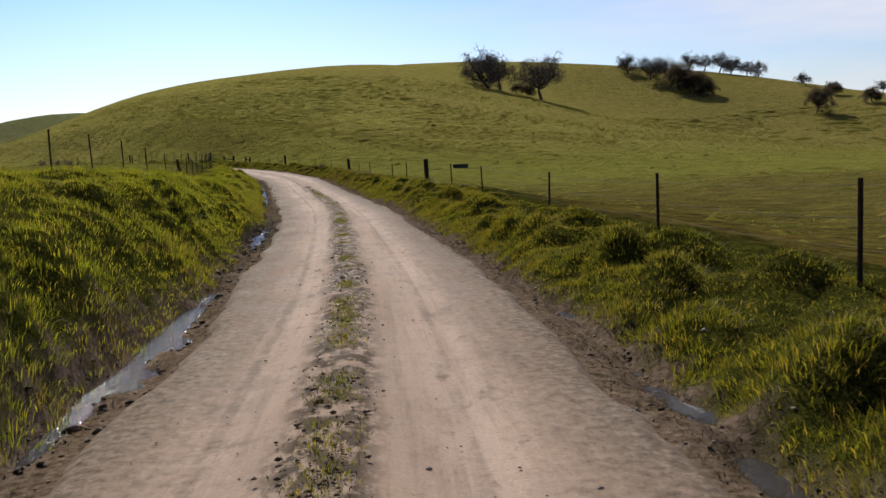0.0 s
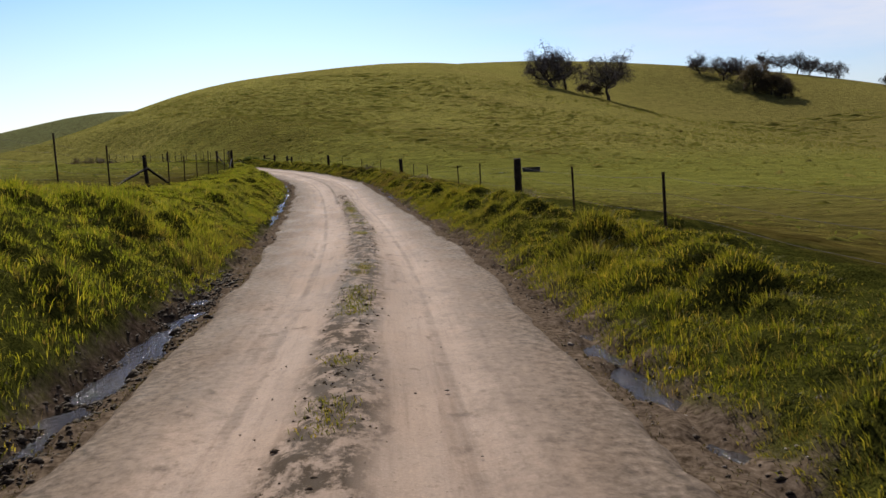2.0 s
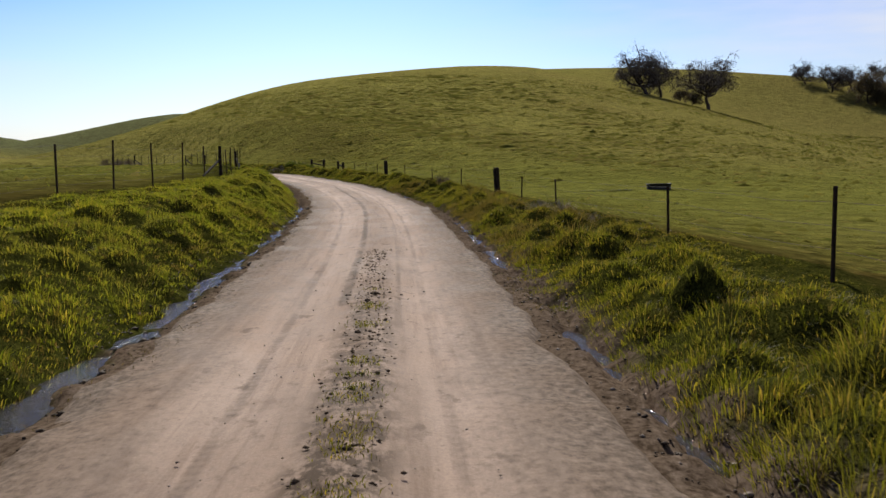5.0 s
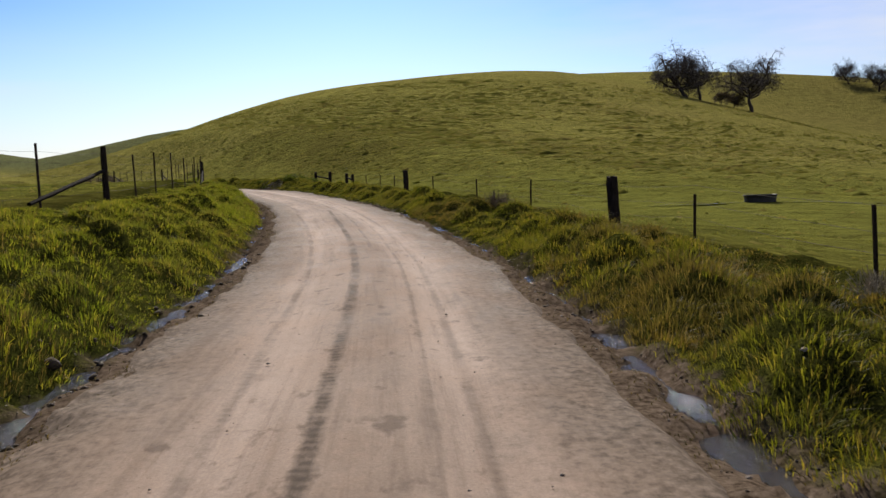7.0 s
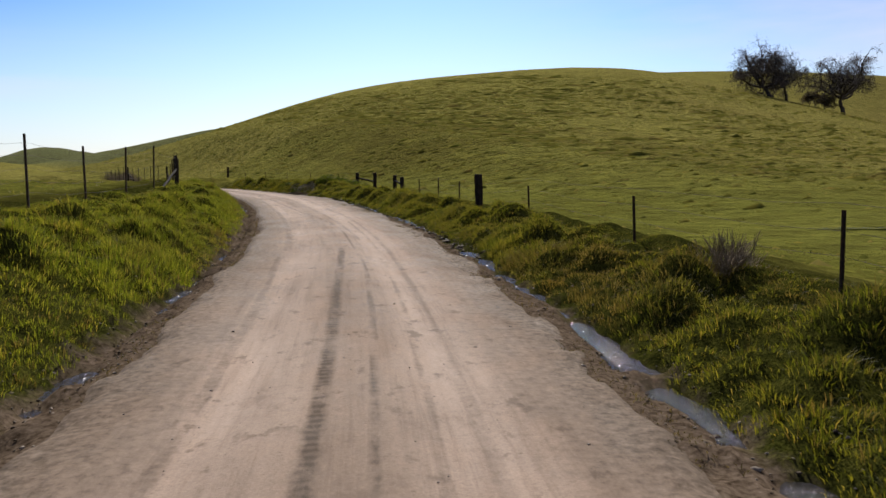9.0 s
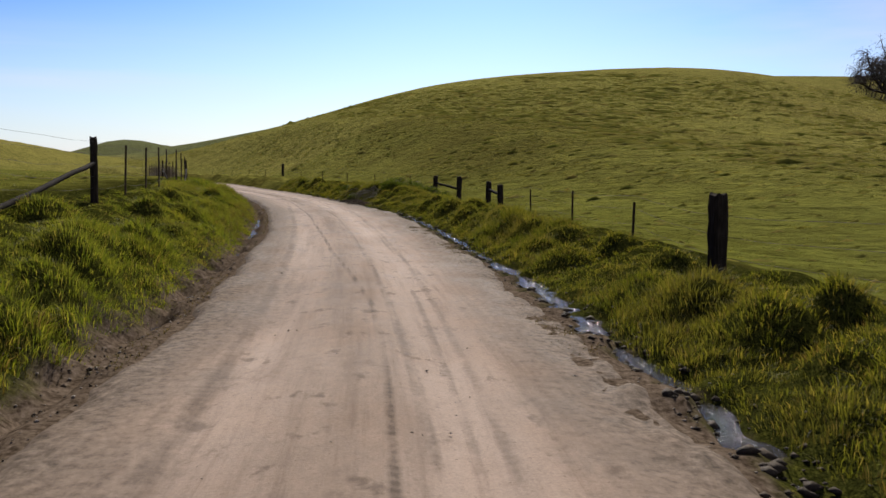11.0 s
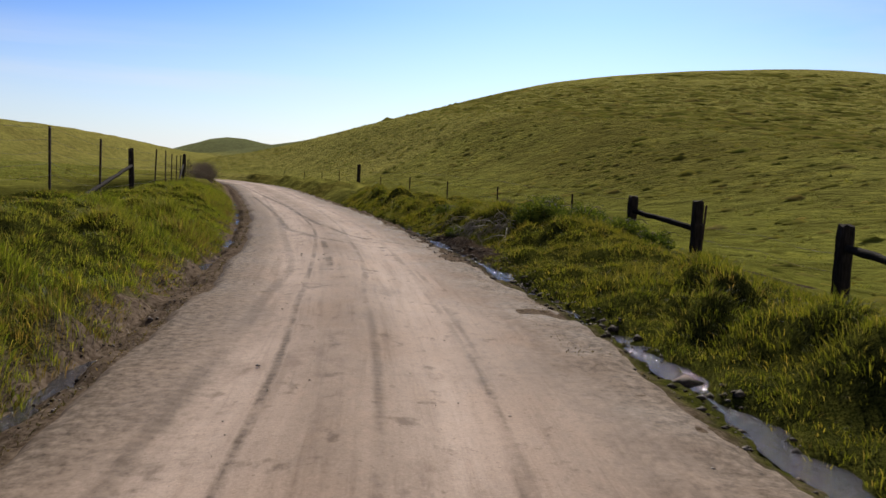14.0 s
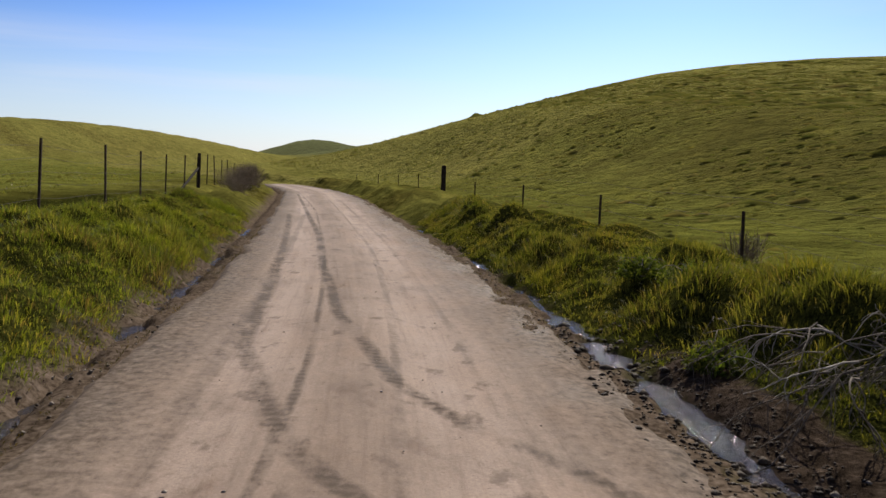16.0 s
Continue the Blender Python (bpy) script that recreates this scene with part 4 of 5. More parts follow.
# ---- oaks ----
def oak_meshes(seed, height, wide=1.0, dense=1.0, leafy=0):
    """Short trunk, crooked spreading limbs that droop at the ends, and a haze of bare twigs (with clinging leaves where leafy)."""
    r = random.Random(seed)
    wood, fine, leaf = [], [], []
    ratio = {1: 0.46, 2: 0.27, 3: 0.16, 4: 0.105, 5: 0.075}

    def rise_of(level, reach):
        return 0.10 if level <= 2 else -0.02 - 0.10 * reach

    def grow(p, d, length, radius, level):
        n = 6 if level < 4 else 3
        path, rad = [np.array(p, float)], [radius]
        d = Vector(d)
        for k in range(n):
            reach = math.hypot(path[-1][0], path[-1][1]) / (0.5 * height * wide)
            bend = 0.24 if level < 4 else 0.30
            d = (d + Vector((r.gauss(0, bend), r.gauss(0, bend), r.gauss(rise_of(level, reach) - (0.16 if reach > 0.9 else 0.0), 0.16)))).normalized()
            path.append(path[-1] + np.array(d) * length / n)
            rad.append(radius * (1 - 0.5 * (k + 1) / n))
        if level <= 3:
            wood.append(tube_arrays(path, rad, 7 if level < 2 else 4))
        else:
            for a, b in zip(path[:-1], path[1:]):
                w = np.cross(b - a, [r.gauss(0, 1), r.gauss(0, 1), r.gauss(0, 1)])
                w = w / (np.linalg.norm(w) + 1e-6) * (0.042 if level == 4 else 0.032)
                fine.append((np.array([a - w, a + w, b]), np.array([[0, 1, 2]])))
        if level == 5:
            for k in range(leafy):
                c = path[-1] + np.array([r.gauss(0, 0.4), r.gauss(0, 0.4), r.gauss(0, 0.35)])
                u = np.array([r.gauss(0, 1), r.gauss(0, 1), r.gauss(0, 1)])
                v = np.cross(u, [r.gauss(0, 1), r.gauss(0, 1), r.gauss(0, 1)])
                u, v = u / np.linalg.norm(u) * 0.15, v / (np.linalg.norm(v) + 1e-6) * 0.10
                leaf.append((np.array([c - u, c + v, c + u]), np.array([[0, 1, 2]])))
            return
        kids = {0: 9, 1: 5, 2: 5, 3: int(6 * dense), 4: 4}[level]
        for k in range(kids):
            at = (0.74 if level == 0 else 0.30) + (0.26 if level == 0 else 0.70) * (k + r.random()) / kids
            i = min(int(at * n), n - 1)
            base = path[i] + (path[i + 1] - path[i]) * (at * n - i)
            turn = 2 * math.pi * (k * 0.382 + r.random() * 0.22)
            if level == 0:
                up = 0.20 + 0.85 * ((k + 0.5 * r.random()) / kids) ** 1.2
                nd = Vector((math.cos(turn) * wide, math.sin(turn) * wide, up)).normalized()
                grow(base, nd, height * ratio[1] * r.uniform(0.85, 1.15) * (1.0 if up < 0.9 else 1.15), radius * r.uniform(0.42, 0.6), 1)
            else:
                side = Vector((r.gauss(0, 1), r.gauss(0, 1), r.gauss(0.1, 0.8))).normalized()
                nd = (d * 0.75 + side * 0.85).normalized()
                grow(base, nd, height * ratio[level + 1] * r.uniform(0.75, 1.3), max(radius * r.uniform(0.42, 0.6), 0.02), level + 1)
    grow((0, 0, -0.6), (r.gauss(0, 0.10), r.gauss(0, 0.10), 1), height * 0.42, height * 0.036, 0)
    v, f = join_arrays(wood)
    top = max(v[:, 2].max(), 1.0)
    trunk = tint(raw_mesh("trunk", v * (height / top), f), M_BARK)
    trunk.polygons.foreach_set("use_smooth", np.ones(len(trunk.polygons), bool))
    v, f = join_arrays(fine + leaf)
    crown = tint(raw_mesh("crown", v * (height / top), f), M_LEAF if leafy else M_TWIG)
    return trunk, crown


BARE = [oak_meshes(k, 13.0, w) for k, w in ((3, 1.0), (12, 1.25), (31, 0.9))]
LEAFY = [oak_meshes(k, 10.0, 1.15, 1.0, 3) for k in (17, 23)]


def oak(meshes, x, y, tall, turn, label, wide=1.0):
    th = tagged(new("oak_tree"), label, "tree", "hillside oaks")
    part("trunk", meshes[0], th)
    part("crown", meshes[1], th)
    size = tall / (13.0 if meshes in BARE else 10.0)
    th.matrix_basis = pose(x, y, open_ground(x, y), 0, 0, turn) @ Matrix.Diagonal((size * wide, size * wide, size, 1))


DARK_TXT = "dense dark round-crowned oak on the grassy hillside"
oak(BARE[0], 10.6, 349.0, 16.0, 20, "tall bare oak with a spreading crown on the hill's flank", 1.2)
oak(BARE[2], 14.8, 357.0, 13.5, 140, "tall narrow bare oak leaning beside its neighbour on the hillside", 0.9)
oak(BARE[1], 30.0, 360.0, 17.0, 250, "wide bare oak with low drooping limbs at the gully's head", 1.2)
for x, y, tall, turn in ((20.5, 354.0, 3.6, 70), (24.5, 357.5, 4.2, 10)):
    oak(LEAFY[1], x, y, tall, turn, "low brown thicket oak in the gully below the ridge", 1.2)
CREST = [(81, 465.5, 11.0), (88.4, 452, 12.0), (97, 455, 10.5), (116, 492, 9.5), (123, 490, 8.5), (130, 488.5, 10.0), (135, 486.5, 9.0), (143, 485, 7.5), (148, 483, 8.0), (158, 444, 6.6), (183, 422, 6.0)]
for k, (x, y, tall) in enumerate(CREST):
    oak(BARE[k % 3], x, y, tall, 47 * k, "bare oak in a row along the far hill crest", 1.1)
for k, (x, y, tall) in enumerate([(97.5, 433.7, 11.5), (102, 424.5, 10.7), (106, 417.4, 6.8), (157.3, 408, 6.0), (161, 379.3, 6.0)]):
    oak(LEAFY[k % 2], x, y, tall, 77 * k, DARK_TXT, 1.1)
oak(LEAFY[1], 136.0, 370.0, 9.6, 10, "lone brown round-crowned oak standing in the open hillside pasture", 0.95)


# ---- grass ----
def blades(name, base, height, width, out, lean, mat):
    """Grass leaves as one mesh: each a bent, tapering strip that leans the way out points."""
    n = len(base)
    turn = rng.uniform(0, 2 * np.pi, n)
    w = np.stack([np.cos(turn), np.sin(turn), np.zeros(n)], 1) * width[:, None] * 0.5
    h, l = height[:, None], lean[:, None]
    up = np.array([[0, 0, 1.0]])
    mid = base + up * h * 0.48 + out * l * h * 0.22
    tip = base + up * h * (1 - 0.35 * l) + out * l * h * 0.95
    v = np.stack([base, mid + w, mid - w, tip], 1).reshape(-1, 3)
    i = np.arange(n)[:, None] * 4
    tris = np.concatenate([i + [[0, 1, 2]], i + [[2, 1, 3]]], 1).reshape(-1, 3)
    return tint(raw_mesh(name, v, tris), mat)


# spots where the grass stands tallest: length along, offset, two radii
LUSH_SPOTS = [(31.0, 3.8, 1.8, 0.8), (147.5, 5.8, 3.5, 0.8), (151.5, 4.6, 2.0, 0.7), (122.0, 4.2, 3.0, 0.8)]


def verge(name, side, n, tall, seed, label):
    """Long grass in tussocks: leaves lean out from the middle of each."""
    g = np.random.default_rng(seed)
    area = g.uniform(0, 1, (n, 2))
    s = 1 + 172 * area[:, 0]
    o_in = water_mid(s, side) + 0.16
    wire = np.interp(s, R_S, R_O) if side > 0 else np.minimum(-np.interp(s, L_S, L_O), 7.0)
    o_out = wire + 0.35
    a = o_in - 0.2 + (o_out - o_in + 0.2) * area[:, 1] ** 1.05
    e = 0.22 * fbm(s * 0.8, s * 0 + side, 67, 3)
    ok = (a > o_in + e) & (np.hypot((s - 146.6) / 4.0, (side * a - 3.25) / 0.55) > g.uniform(0.6, 1.1, n)) & (np.hypot((s - 28) / 4.5, (side * a + 2.6) / 0.38) > g.uniform(0.7, 1.1, n))
    s, a, o_in, wire = s[ok], a[ok], o_in[ok], wire[ok]
    p = settled(s, side * a)
    # most of it grows on the mounds, little in the hollows
    d = mounds(p[:, 0], p[:, 1])
    ok = g.random(len(s)) < np.maximum(0.55 + 0.45 * np.clip((d - 0.03) / 0.16, 0, 1), np.interp(a - o_in, [0.3, 0.8], [1.0, 0]))
    s, a, o_in, p, d, wire = s[ok], a[ok], o_in[ok], p[ok], d[ok], wire[ok]
    k, each = len(s), 10
    patch = np.clip(0.55 + 0.9 * fbm(p[:, 0] * 0.75, p[:, 1] * 0.75, 71, 2), 0.35, 1.25)
    lush = np.clip(fbm(p[:, 0] * 0.22, p[:, 1] * 0.22, 73, 2) * 3.0 - 0.35, 0, 1)
    for cs_, co_, rs_s, rs_o in LUSH_SPOTS:
        lush = np.maximum(lush, 1.5 * np.exp(-((s - cs_) / rs_s) ** 2 - ((side * a - co_) / rs_o) ** 2))
    size = tall * (0.35 + 0.65 * patch + 0.9 * lush + 0.6 * np.clip(d / 0.5, 0, 1)) * g.uniform(0.6, 1.3, k) * np.clip(0.75 + (a - o_in) / 1.0, 0.6, 1) * np.interp(a - wire, [-1.5, -0.3, 0.7], [1, 0.55, 0.25])
    # leaves hang outwards over the sides of their mound
    gx = mounds(p[:, 0] + 0.08, p[:, 1]) - mounds(p[:, 0] - 0.08, p[:, 1])
    gy = mounds(p[:, 0], p[:, 1] + 0.08) - mounds(p[:, 0], p[:, 1] - 0.08)
    fall = np.repeat(np.stack([-gx, -gy, 0 * gx], 1) / (0.06 + np.hypot(gx, gy)[:, None]), each, axis=0)
    base = np.repeat(p, each, axis=0)
    turn = g.uniform(0, 2 * np.pi, k * each)
    rad = np.abs(g.normal(0, 0.085, k * each))
    out = np.stack([np.cos(turn), np.sin(turn), np.zeros(k * each)], 1)
    base = base + out * rad[:, None] - [0, 0, 0.03]
    out = out * 0.7 + fall * 0.8
    h = np.repeat(size, each) * g.uniform(0.55, 1.15, k * each)
    lean = np.clip(rad * 4.0 + np.abs(g.normal(0.30, 0.22, k * each)), 0.05, 1.2)
    # rank brown sedge in places, and at the foot of the bank
    share = np.interp(s, [58, 66, 96, 106], [0.10, 0.75, 0.65, 0.10]) if side > 0 else 0.12 + 0.25 * np.exp(-((a - o_in) / 0.5) ** 2)
    share = share * np.clip(0.9 + 1.6 * fbm(p[:, 0] * 0.5, p[:, 1] * 0.5, 75, 2), 0.1, 1.7)
    brown = np.repeat(g.random(k) < share, each)
    wide = g.uniform(0.006, 0.0115, k * each)
    for pick, what, mat, words in ((~brown, name, M_LUSH if side > 0 else M_BANK_LIT, label), (brown, "sedge_grass", M_SEDGE, "rank olive-brown sedge tufts among the verge grass")):
        ob = new(what, blades(what, base[pick], h[pick], wide[pick], out[pick], lean[pick], mat))
        tagged(ob, words, "grass", kind="stuff")


verge("bank_grass", -1, 84000, 0.14, 91, "long lush green grass on the roadside bank")
verge("verge_grass", 1, 72000, 0.135, 92, "long lush green grass on the roadside verge")


def shoulder(side, n, seed):
    """Thin trodden grass between the wheel tracks and the ditch."""
    g = np.random.default_rng(seed)
    s, a = g.uniform(-3, 170, n), np.clip(g.normal(2.22 + 0.05 * side, 0.2, n), 1.95 - 0.1 * side, 2.9)
    ok = fbm(s * 0.35, a * 0.5, 77 + side, 3) > -0.05
    s, a = s[ok], a[ok]
    p = settled(s, side * a)
    k = len(s)
    turn = g.uniform(0, 2 * np.pi, k)
    out = np.stack([np.cos(turn), np.sin(turn), np.zeros(k)], 1)
    ob = new("shoulder_grass", blades("shoulder_grass", p - [0, 0, 0.01], g.uniform(0.02, 0.075, k), g.uniform(0.006, 0.012, k), out, g.uniform(0.5, 1.3, k), M_DRYGRASS))
    return tagged(ob, "thin short brownish grass on the road shoulder", "grass", kind="stuff")


def ridge_grass(n, seed):
    """Sparse tufts along the crumbly middle of the road."""
    g = np.random.default_rng(seed)
    s, o = g.uniform(-3, 58, n), g.normal(0, 0.10, n)
    o = o + np.interp(s, RIDGE_AT, RIDGE_O)
    ok = fbm(s * 1.1, s * 0, 83, 3) > 0.05
    s, o = s[ok], o[ok]
    p = place(s, o)
    k = len(s)
    turn = g.uniform(0, 2 * np.pi, k)
    out = np.stack([np.cos(turn), np.sin(turn), np.zeros(k)], 1)
    ob = new("ridge_grass", blades("ridge_grass", p + [0, 0, 0.045], g.uniform(0.03, 0.08, k), g.uniform(0.006, 0.012, k), out, g.uniform(0.3, 1.0, k), M_LUSH))
    return tagged(ob, "sparse green tufts on the road's crumbly middle", "grass", kind="stuff")


ridge_grass(16000, 100)
shoulder(-1, 20000, 98)
shoulder(1, 24000, 99)


def tufts(name, n, s0, s1, o0, o1, height, seed, label):
    """Short pasture tussocks in drifts along the contour: a few broad leaves each."""
    g = np.random.default_rng(seed)
    s, o = g.uniform(s0, s1, n), np.sign(o1) * np.exp(g.uniform(math.log(abs(o0)), math.log(abs(o1)), n))
    p = settled(s, o)
    m = fbm(p[:, 0] * 0.09, p[:, 1] * 0.28, 81, 4)
    rise = p[:, 2] - (0.067 - 0.029 * p[:, 0] - 0.02511 * p[:, 1])
    ok = (m > g.normal(0.0, 0.22, n)) & (g.random(n) < np.interp(rise, [1.0, 5.0], [0.25, 1.0]))
    p, o = p[ok], o[ok]
    k, each = len(p), 4
    size = g.uniform(0.6, 1.4, k) * height * (1 + np.abs(o) / 220.0)
    base = np.repeat(p, each, axis=0)
    sz = np.repeat(size, each)
    turn = g.uniform(0, 2 * np.pi, k * each)
    out = np.stack([np.cos(turn), np.sin(turn), np.zeros(k * each)], 1)
    base[:, :2] += g.normal(0, 1, (k * each, 2)) * sz[:, None] * [1.6, 0.5]
    ob = new(name, blades(name, base - [0, 0, 0.03], sz * g.uniform(0.6, 1.2, k * each), sz * 0.30, out, np.clip(g.normal(0.6, 0.25, k * each), 0.1, 1.2), M_FIELD))
    return tagged(ob, label, "grass", kind="stuff")


tufts("pasture_grass", 50000, -5, 330, 13.0, 340.0, 0.12, 95, "short tussocky green pasture grass on field and hill")
tufts("pasture_grass", 18000, -5, 260, -8.0, -170.0, 0.12, 96, "short tussocky green pasture grass above the bank")


def tussocks(n, s0, s1, o0, o1, seed, big=1.0, long=1.35):
    """Low grassy hummocks lying along the contour of the slope."""
    g = np.random.default_rng(seed)
    s, o = g.uniform(s0, s1, n), np.sign(o1) * np.exp(g.uniform(math.log(abs(o0)), math.log(abs(o1)), n))
    p = settled(s, o)
    rise = p[:, 2] - (0.067 - 0.029 * p[:, 0] - 0.02511 * p[:, 1])
    ok = (fbm(p[:, 0] * 0.05, p[:, 1] * 0.05, 85, 3) > g.normal(-0.1, 0.25, n)) & (g.random(n) < np.interp(rise, [1.0, 5.0], [0.2 if big < 1.5 else 0.02, 1.0]))
    p, o = p[ok], o[ok]
    k, m = len(p), 7
    size = big * np.exp(g.normal(-1.45, 0.4, k)) * (1 + np.abs(o) / 200)
    gx, gy = land(p[:, 0] + 2, p[:, 1]) - land(p[:, 0] - 2, p[:, 1]), land(p[:, 0], p[:, 1] + 2) - land(p[:, 0], p[:, 1] - 2)
    flow = np.stack([gy, -gx], 1) / (np.hypot(gx, gy) + 1e-6)[:, None]
    ang = np.linspace(0, 2 * np.pi, m, endpoint=False)[None] + g.uniform(0, 1, (k, 1))
    rad = size[:, None] * g.uniform(0.7, 1.3, (k, m))
    du, dv = rad * np.cos(ang) * long, rad * np.sin(ang) * 0.5
    ring = np.stack([p[:, :1] + du * flow[:, :1] - dv * flow[:, 1:], p[:, 1:2] + du * flow[:, 1:] + dv * flow[:, :1], np.repeat(p[:, 2:] - 0.04, m, 1)], 2)
    top = p[:, None] + np.stack([g.normal(0, 0.15, k) * size, g.normal(0, 0.1, k) * size, size * g.uniform(0.16, 0.40, k)], 1)[:, None]
    # the ring follows the slope
    ring[..., 2] += (land(ring[..., 0], ring[..., 1]) - land(p[:, 0], p[:, 1])[:, None])
    v = np.concatenate([ring, top], 1).reshape(-1, 3)
    i = np.arange(m)
    tri = np.stack([i, (i + 1) % m, np.full(m, m)], 1)
    f = (np.arange(k)[:, None, None] * (m + 1) + tri[None]).reshape(-1, 3)
    ob = new("pasture_tussocks", tint(raw_mesh("pasture_tussocks", v, f), M_TUSSOCK))
    return tagged(ob, "low grassy hummocks scattered over the grazed hill", "grass", kind="stuff")


tussocks(40000, -5, 330, 11.0, 330.0, 105)
tussocks(22000, 20, 330, 38.0, 330.0, 108, 1.25, 2.6)
tussocks(14000, -5, 250, -10.0, -150.0, 106)


# ---- trough, brush pile, dry weeds, stones ----
def trough(x, y, turn):
    z = open_ground(x, y)
    th = tagged(new("water_trough"), "low black stock-water trough standing in the pasture", "trough")
    bm = bmesh.new()
    n = 28
    def ring(a, b, zz):
        out = []
        for k in range(n):
            t = 2 * math.pi * k / n
            c, s = math.cos(t), math.sin(t)
            out.append(bm.verts.new((a * math.copysign(abs(c) ** 0.5, c), b * math.copysign(abs(s) ** 0.5, s), zz)))
        return out
    rings = [ring(1.02, 0.50, -0.1), ring(1.05, 0.52, 0.3), ring(1.08, 0.55, 0.58), ring(1.14, 0.60, 0.58), ring(1.14, 0.60, 0.64), ring(1.05, 0.52, 0.64), ring(1.0, 0.48, 0.40)]
    for a, b in zip(rings[:-1], rings[1:]):
        for i in range(n):
            bm.faces.new((a[i], a[(i + 1) % n], b[(i + 1) % n], b[i]))
    part("tank", bm_mesh("tank", bm, M_TANK, True), th)
    bm = bmesh.new()
    bm.faces.new([bm.verts.new((0.99 * math.copysign(abs(math.cos(t)) ** 0.5, math.cos(t)), 0.47 * math.copysign(abs(math.sin(t)) ** 0.5, math.sin(t)), 0.52)) for t in [2 * math.pi * k / n for k in range(n)]])
    part("water_surface", bm_mesh("water_surface", bm, M_WATER), th)
    th.matrix_basis = pose(x, y, z, 0, 0, turn) @ Matrix.Diagonal((1, 1, 0.78, 1))


trough(1.06, 128.2, 12)


def puddle(x0, y0, x1, y1, wide, seed):
    """Shallow standing water in trampled ground."""
    u, v = np.meshgrid(np.linspace(0, 1, 28), np.linspace(-1, 1, 5), indexing="ij")
    edge = wide * np.sin(np.pi * np.clip(u, 0.02, 0.98)) ** 0.5 * (1 + 0.5 * fbm(u * 7, v * 0, seed, 3))
    d = np.array([y0 - y1, x1 - x0]) / math.hypot(x1 - x0, y1 - y0)
    x, y = x0 + (x1 - x0) * u + d[0] * v * edge, y0 + (y1 - y0) * u + d[1] * v * edge
    z = np.array([open_ground(a, b) for a, b in zip((x0 + (x1 - x0) * u[:, 0]), (y0 + (y1 - y0) * u[:, 0]))])
    z = np.convolve(np.pad(z, 3, mode="edge"), np.full(7, 1 / 7), "valid") + 0.07
    ob = new("water", grid_mesh("water", np.stack([x, y, np.repeat(z[:, None], 5, 1)], 2), M_WATER))
    return tagged(ob, "thin shining puddle in the trampled pasture", "water", kind="structure")


puddle(-6.5, 126.0, 0.2, 127.4, 0.24, 91)
puddle(2.2, 127.9, 9.5, 129.0, 0.24, 93)


def brush_pile(s, off, seed):
    """Uprooted dead shrub: pale forking stems sprawling down over the bank, each branch a part."""
    r = random.Random(seed)
    p0 = place(np.array([s]), np.array([off]))[0]
    down = -np.array([*right_of(np.array([s]))[0], 0.0])
    th = tagged(new("brush_pile"), "tangle of dead grey branches heaped on the muddy bank", "brush pile")

    def stem(out, p, d, length, rad, level):
        path, rr_ = [np.array(p)], [rad]
        d = Vector(d)
        for k in range(7):
            d = (d + Vector((r.gauss(0, 0.20), r.gauss(0, 0.20), r.gauss(-0.10, 0.15)))).normalized()
            path.append(path[-1] + np.array(d) * length / 7)
            rr_.append(rad * (1 - 0.7 * (k + 1) / 7))
        out.append(tube_arrays(path, rr_, 5))
        if level < 2:
            for k in range(4 if level == 0 else 3):
                i = r.randint(1, 6)
                nd = (d * 0.8 + Vector((r.gauss(0, 0.5), r.gauss(0, 0.5), r.gauss(0.0, 0.35)))).normalized()
                stem(out, path[i], nd, length * r.uniform(0.35, 0.65), rad * 0.6, level + 1)
    for k in range(52):
        out = []
        spread = Vector(down) * r.uniform(0.2, 1.0) + Vector((r.gauss(0, 0.6), r.gauss(0, 0.6), r.uniform(-0.30, 0.22)))
        base = p0 + np.array([r.gauss(0, 0.55), r.gauss(0, 0.75), r.uniform(0.02, 0.28)])
        pale = k % 5 == 0
        stem(out, base, spread.normalized(), r.uniform(0.6, 1.25), r.uniform(0.010, 0.016) if pale else r.uniform(0.006, 0.011), 0)
        v, f = join_arrays(out)
        part("branch", tint(raw_mesh("branch", v, f), M_PALE if pale else M_DEAD), th, "bleached pale branch" if pale else "")


brush_pile(147.9, 4.5, 12)


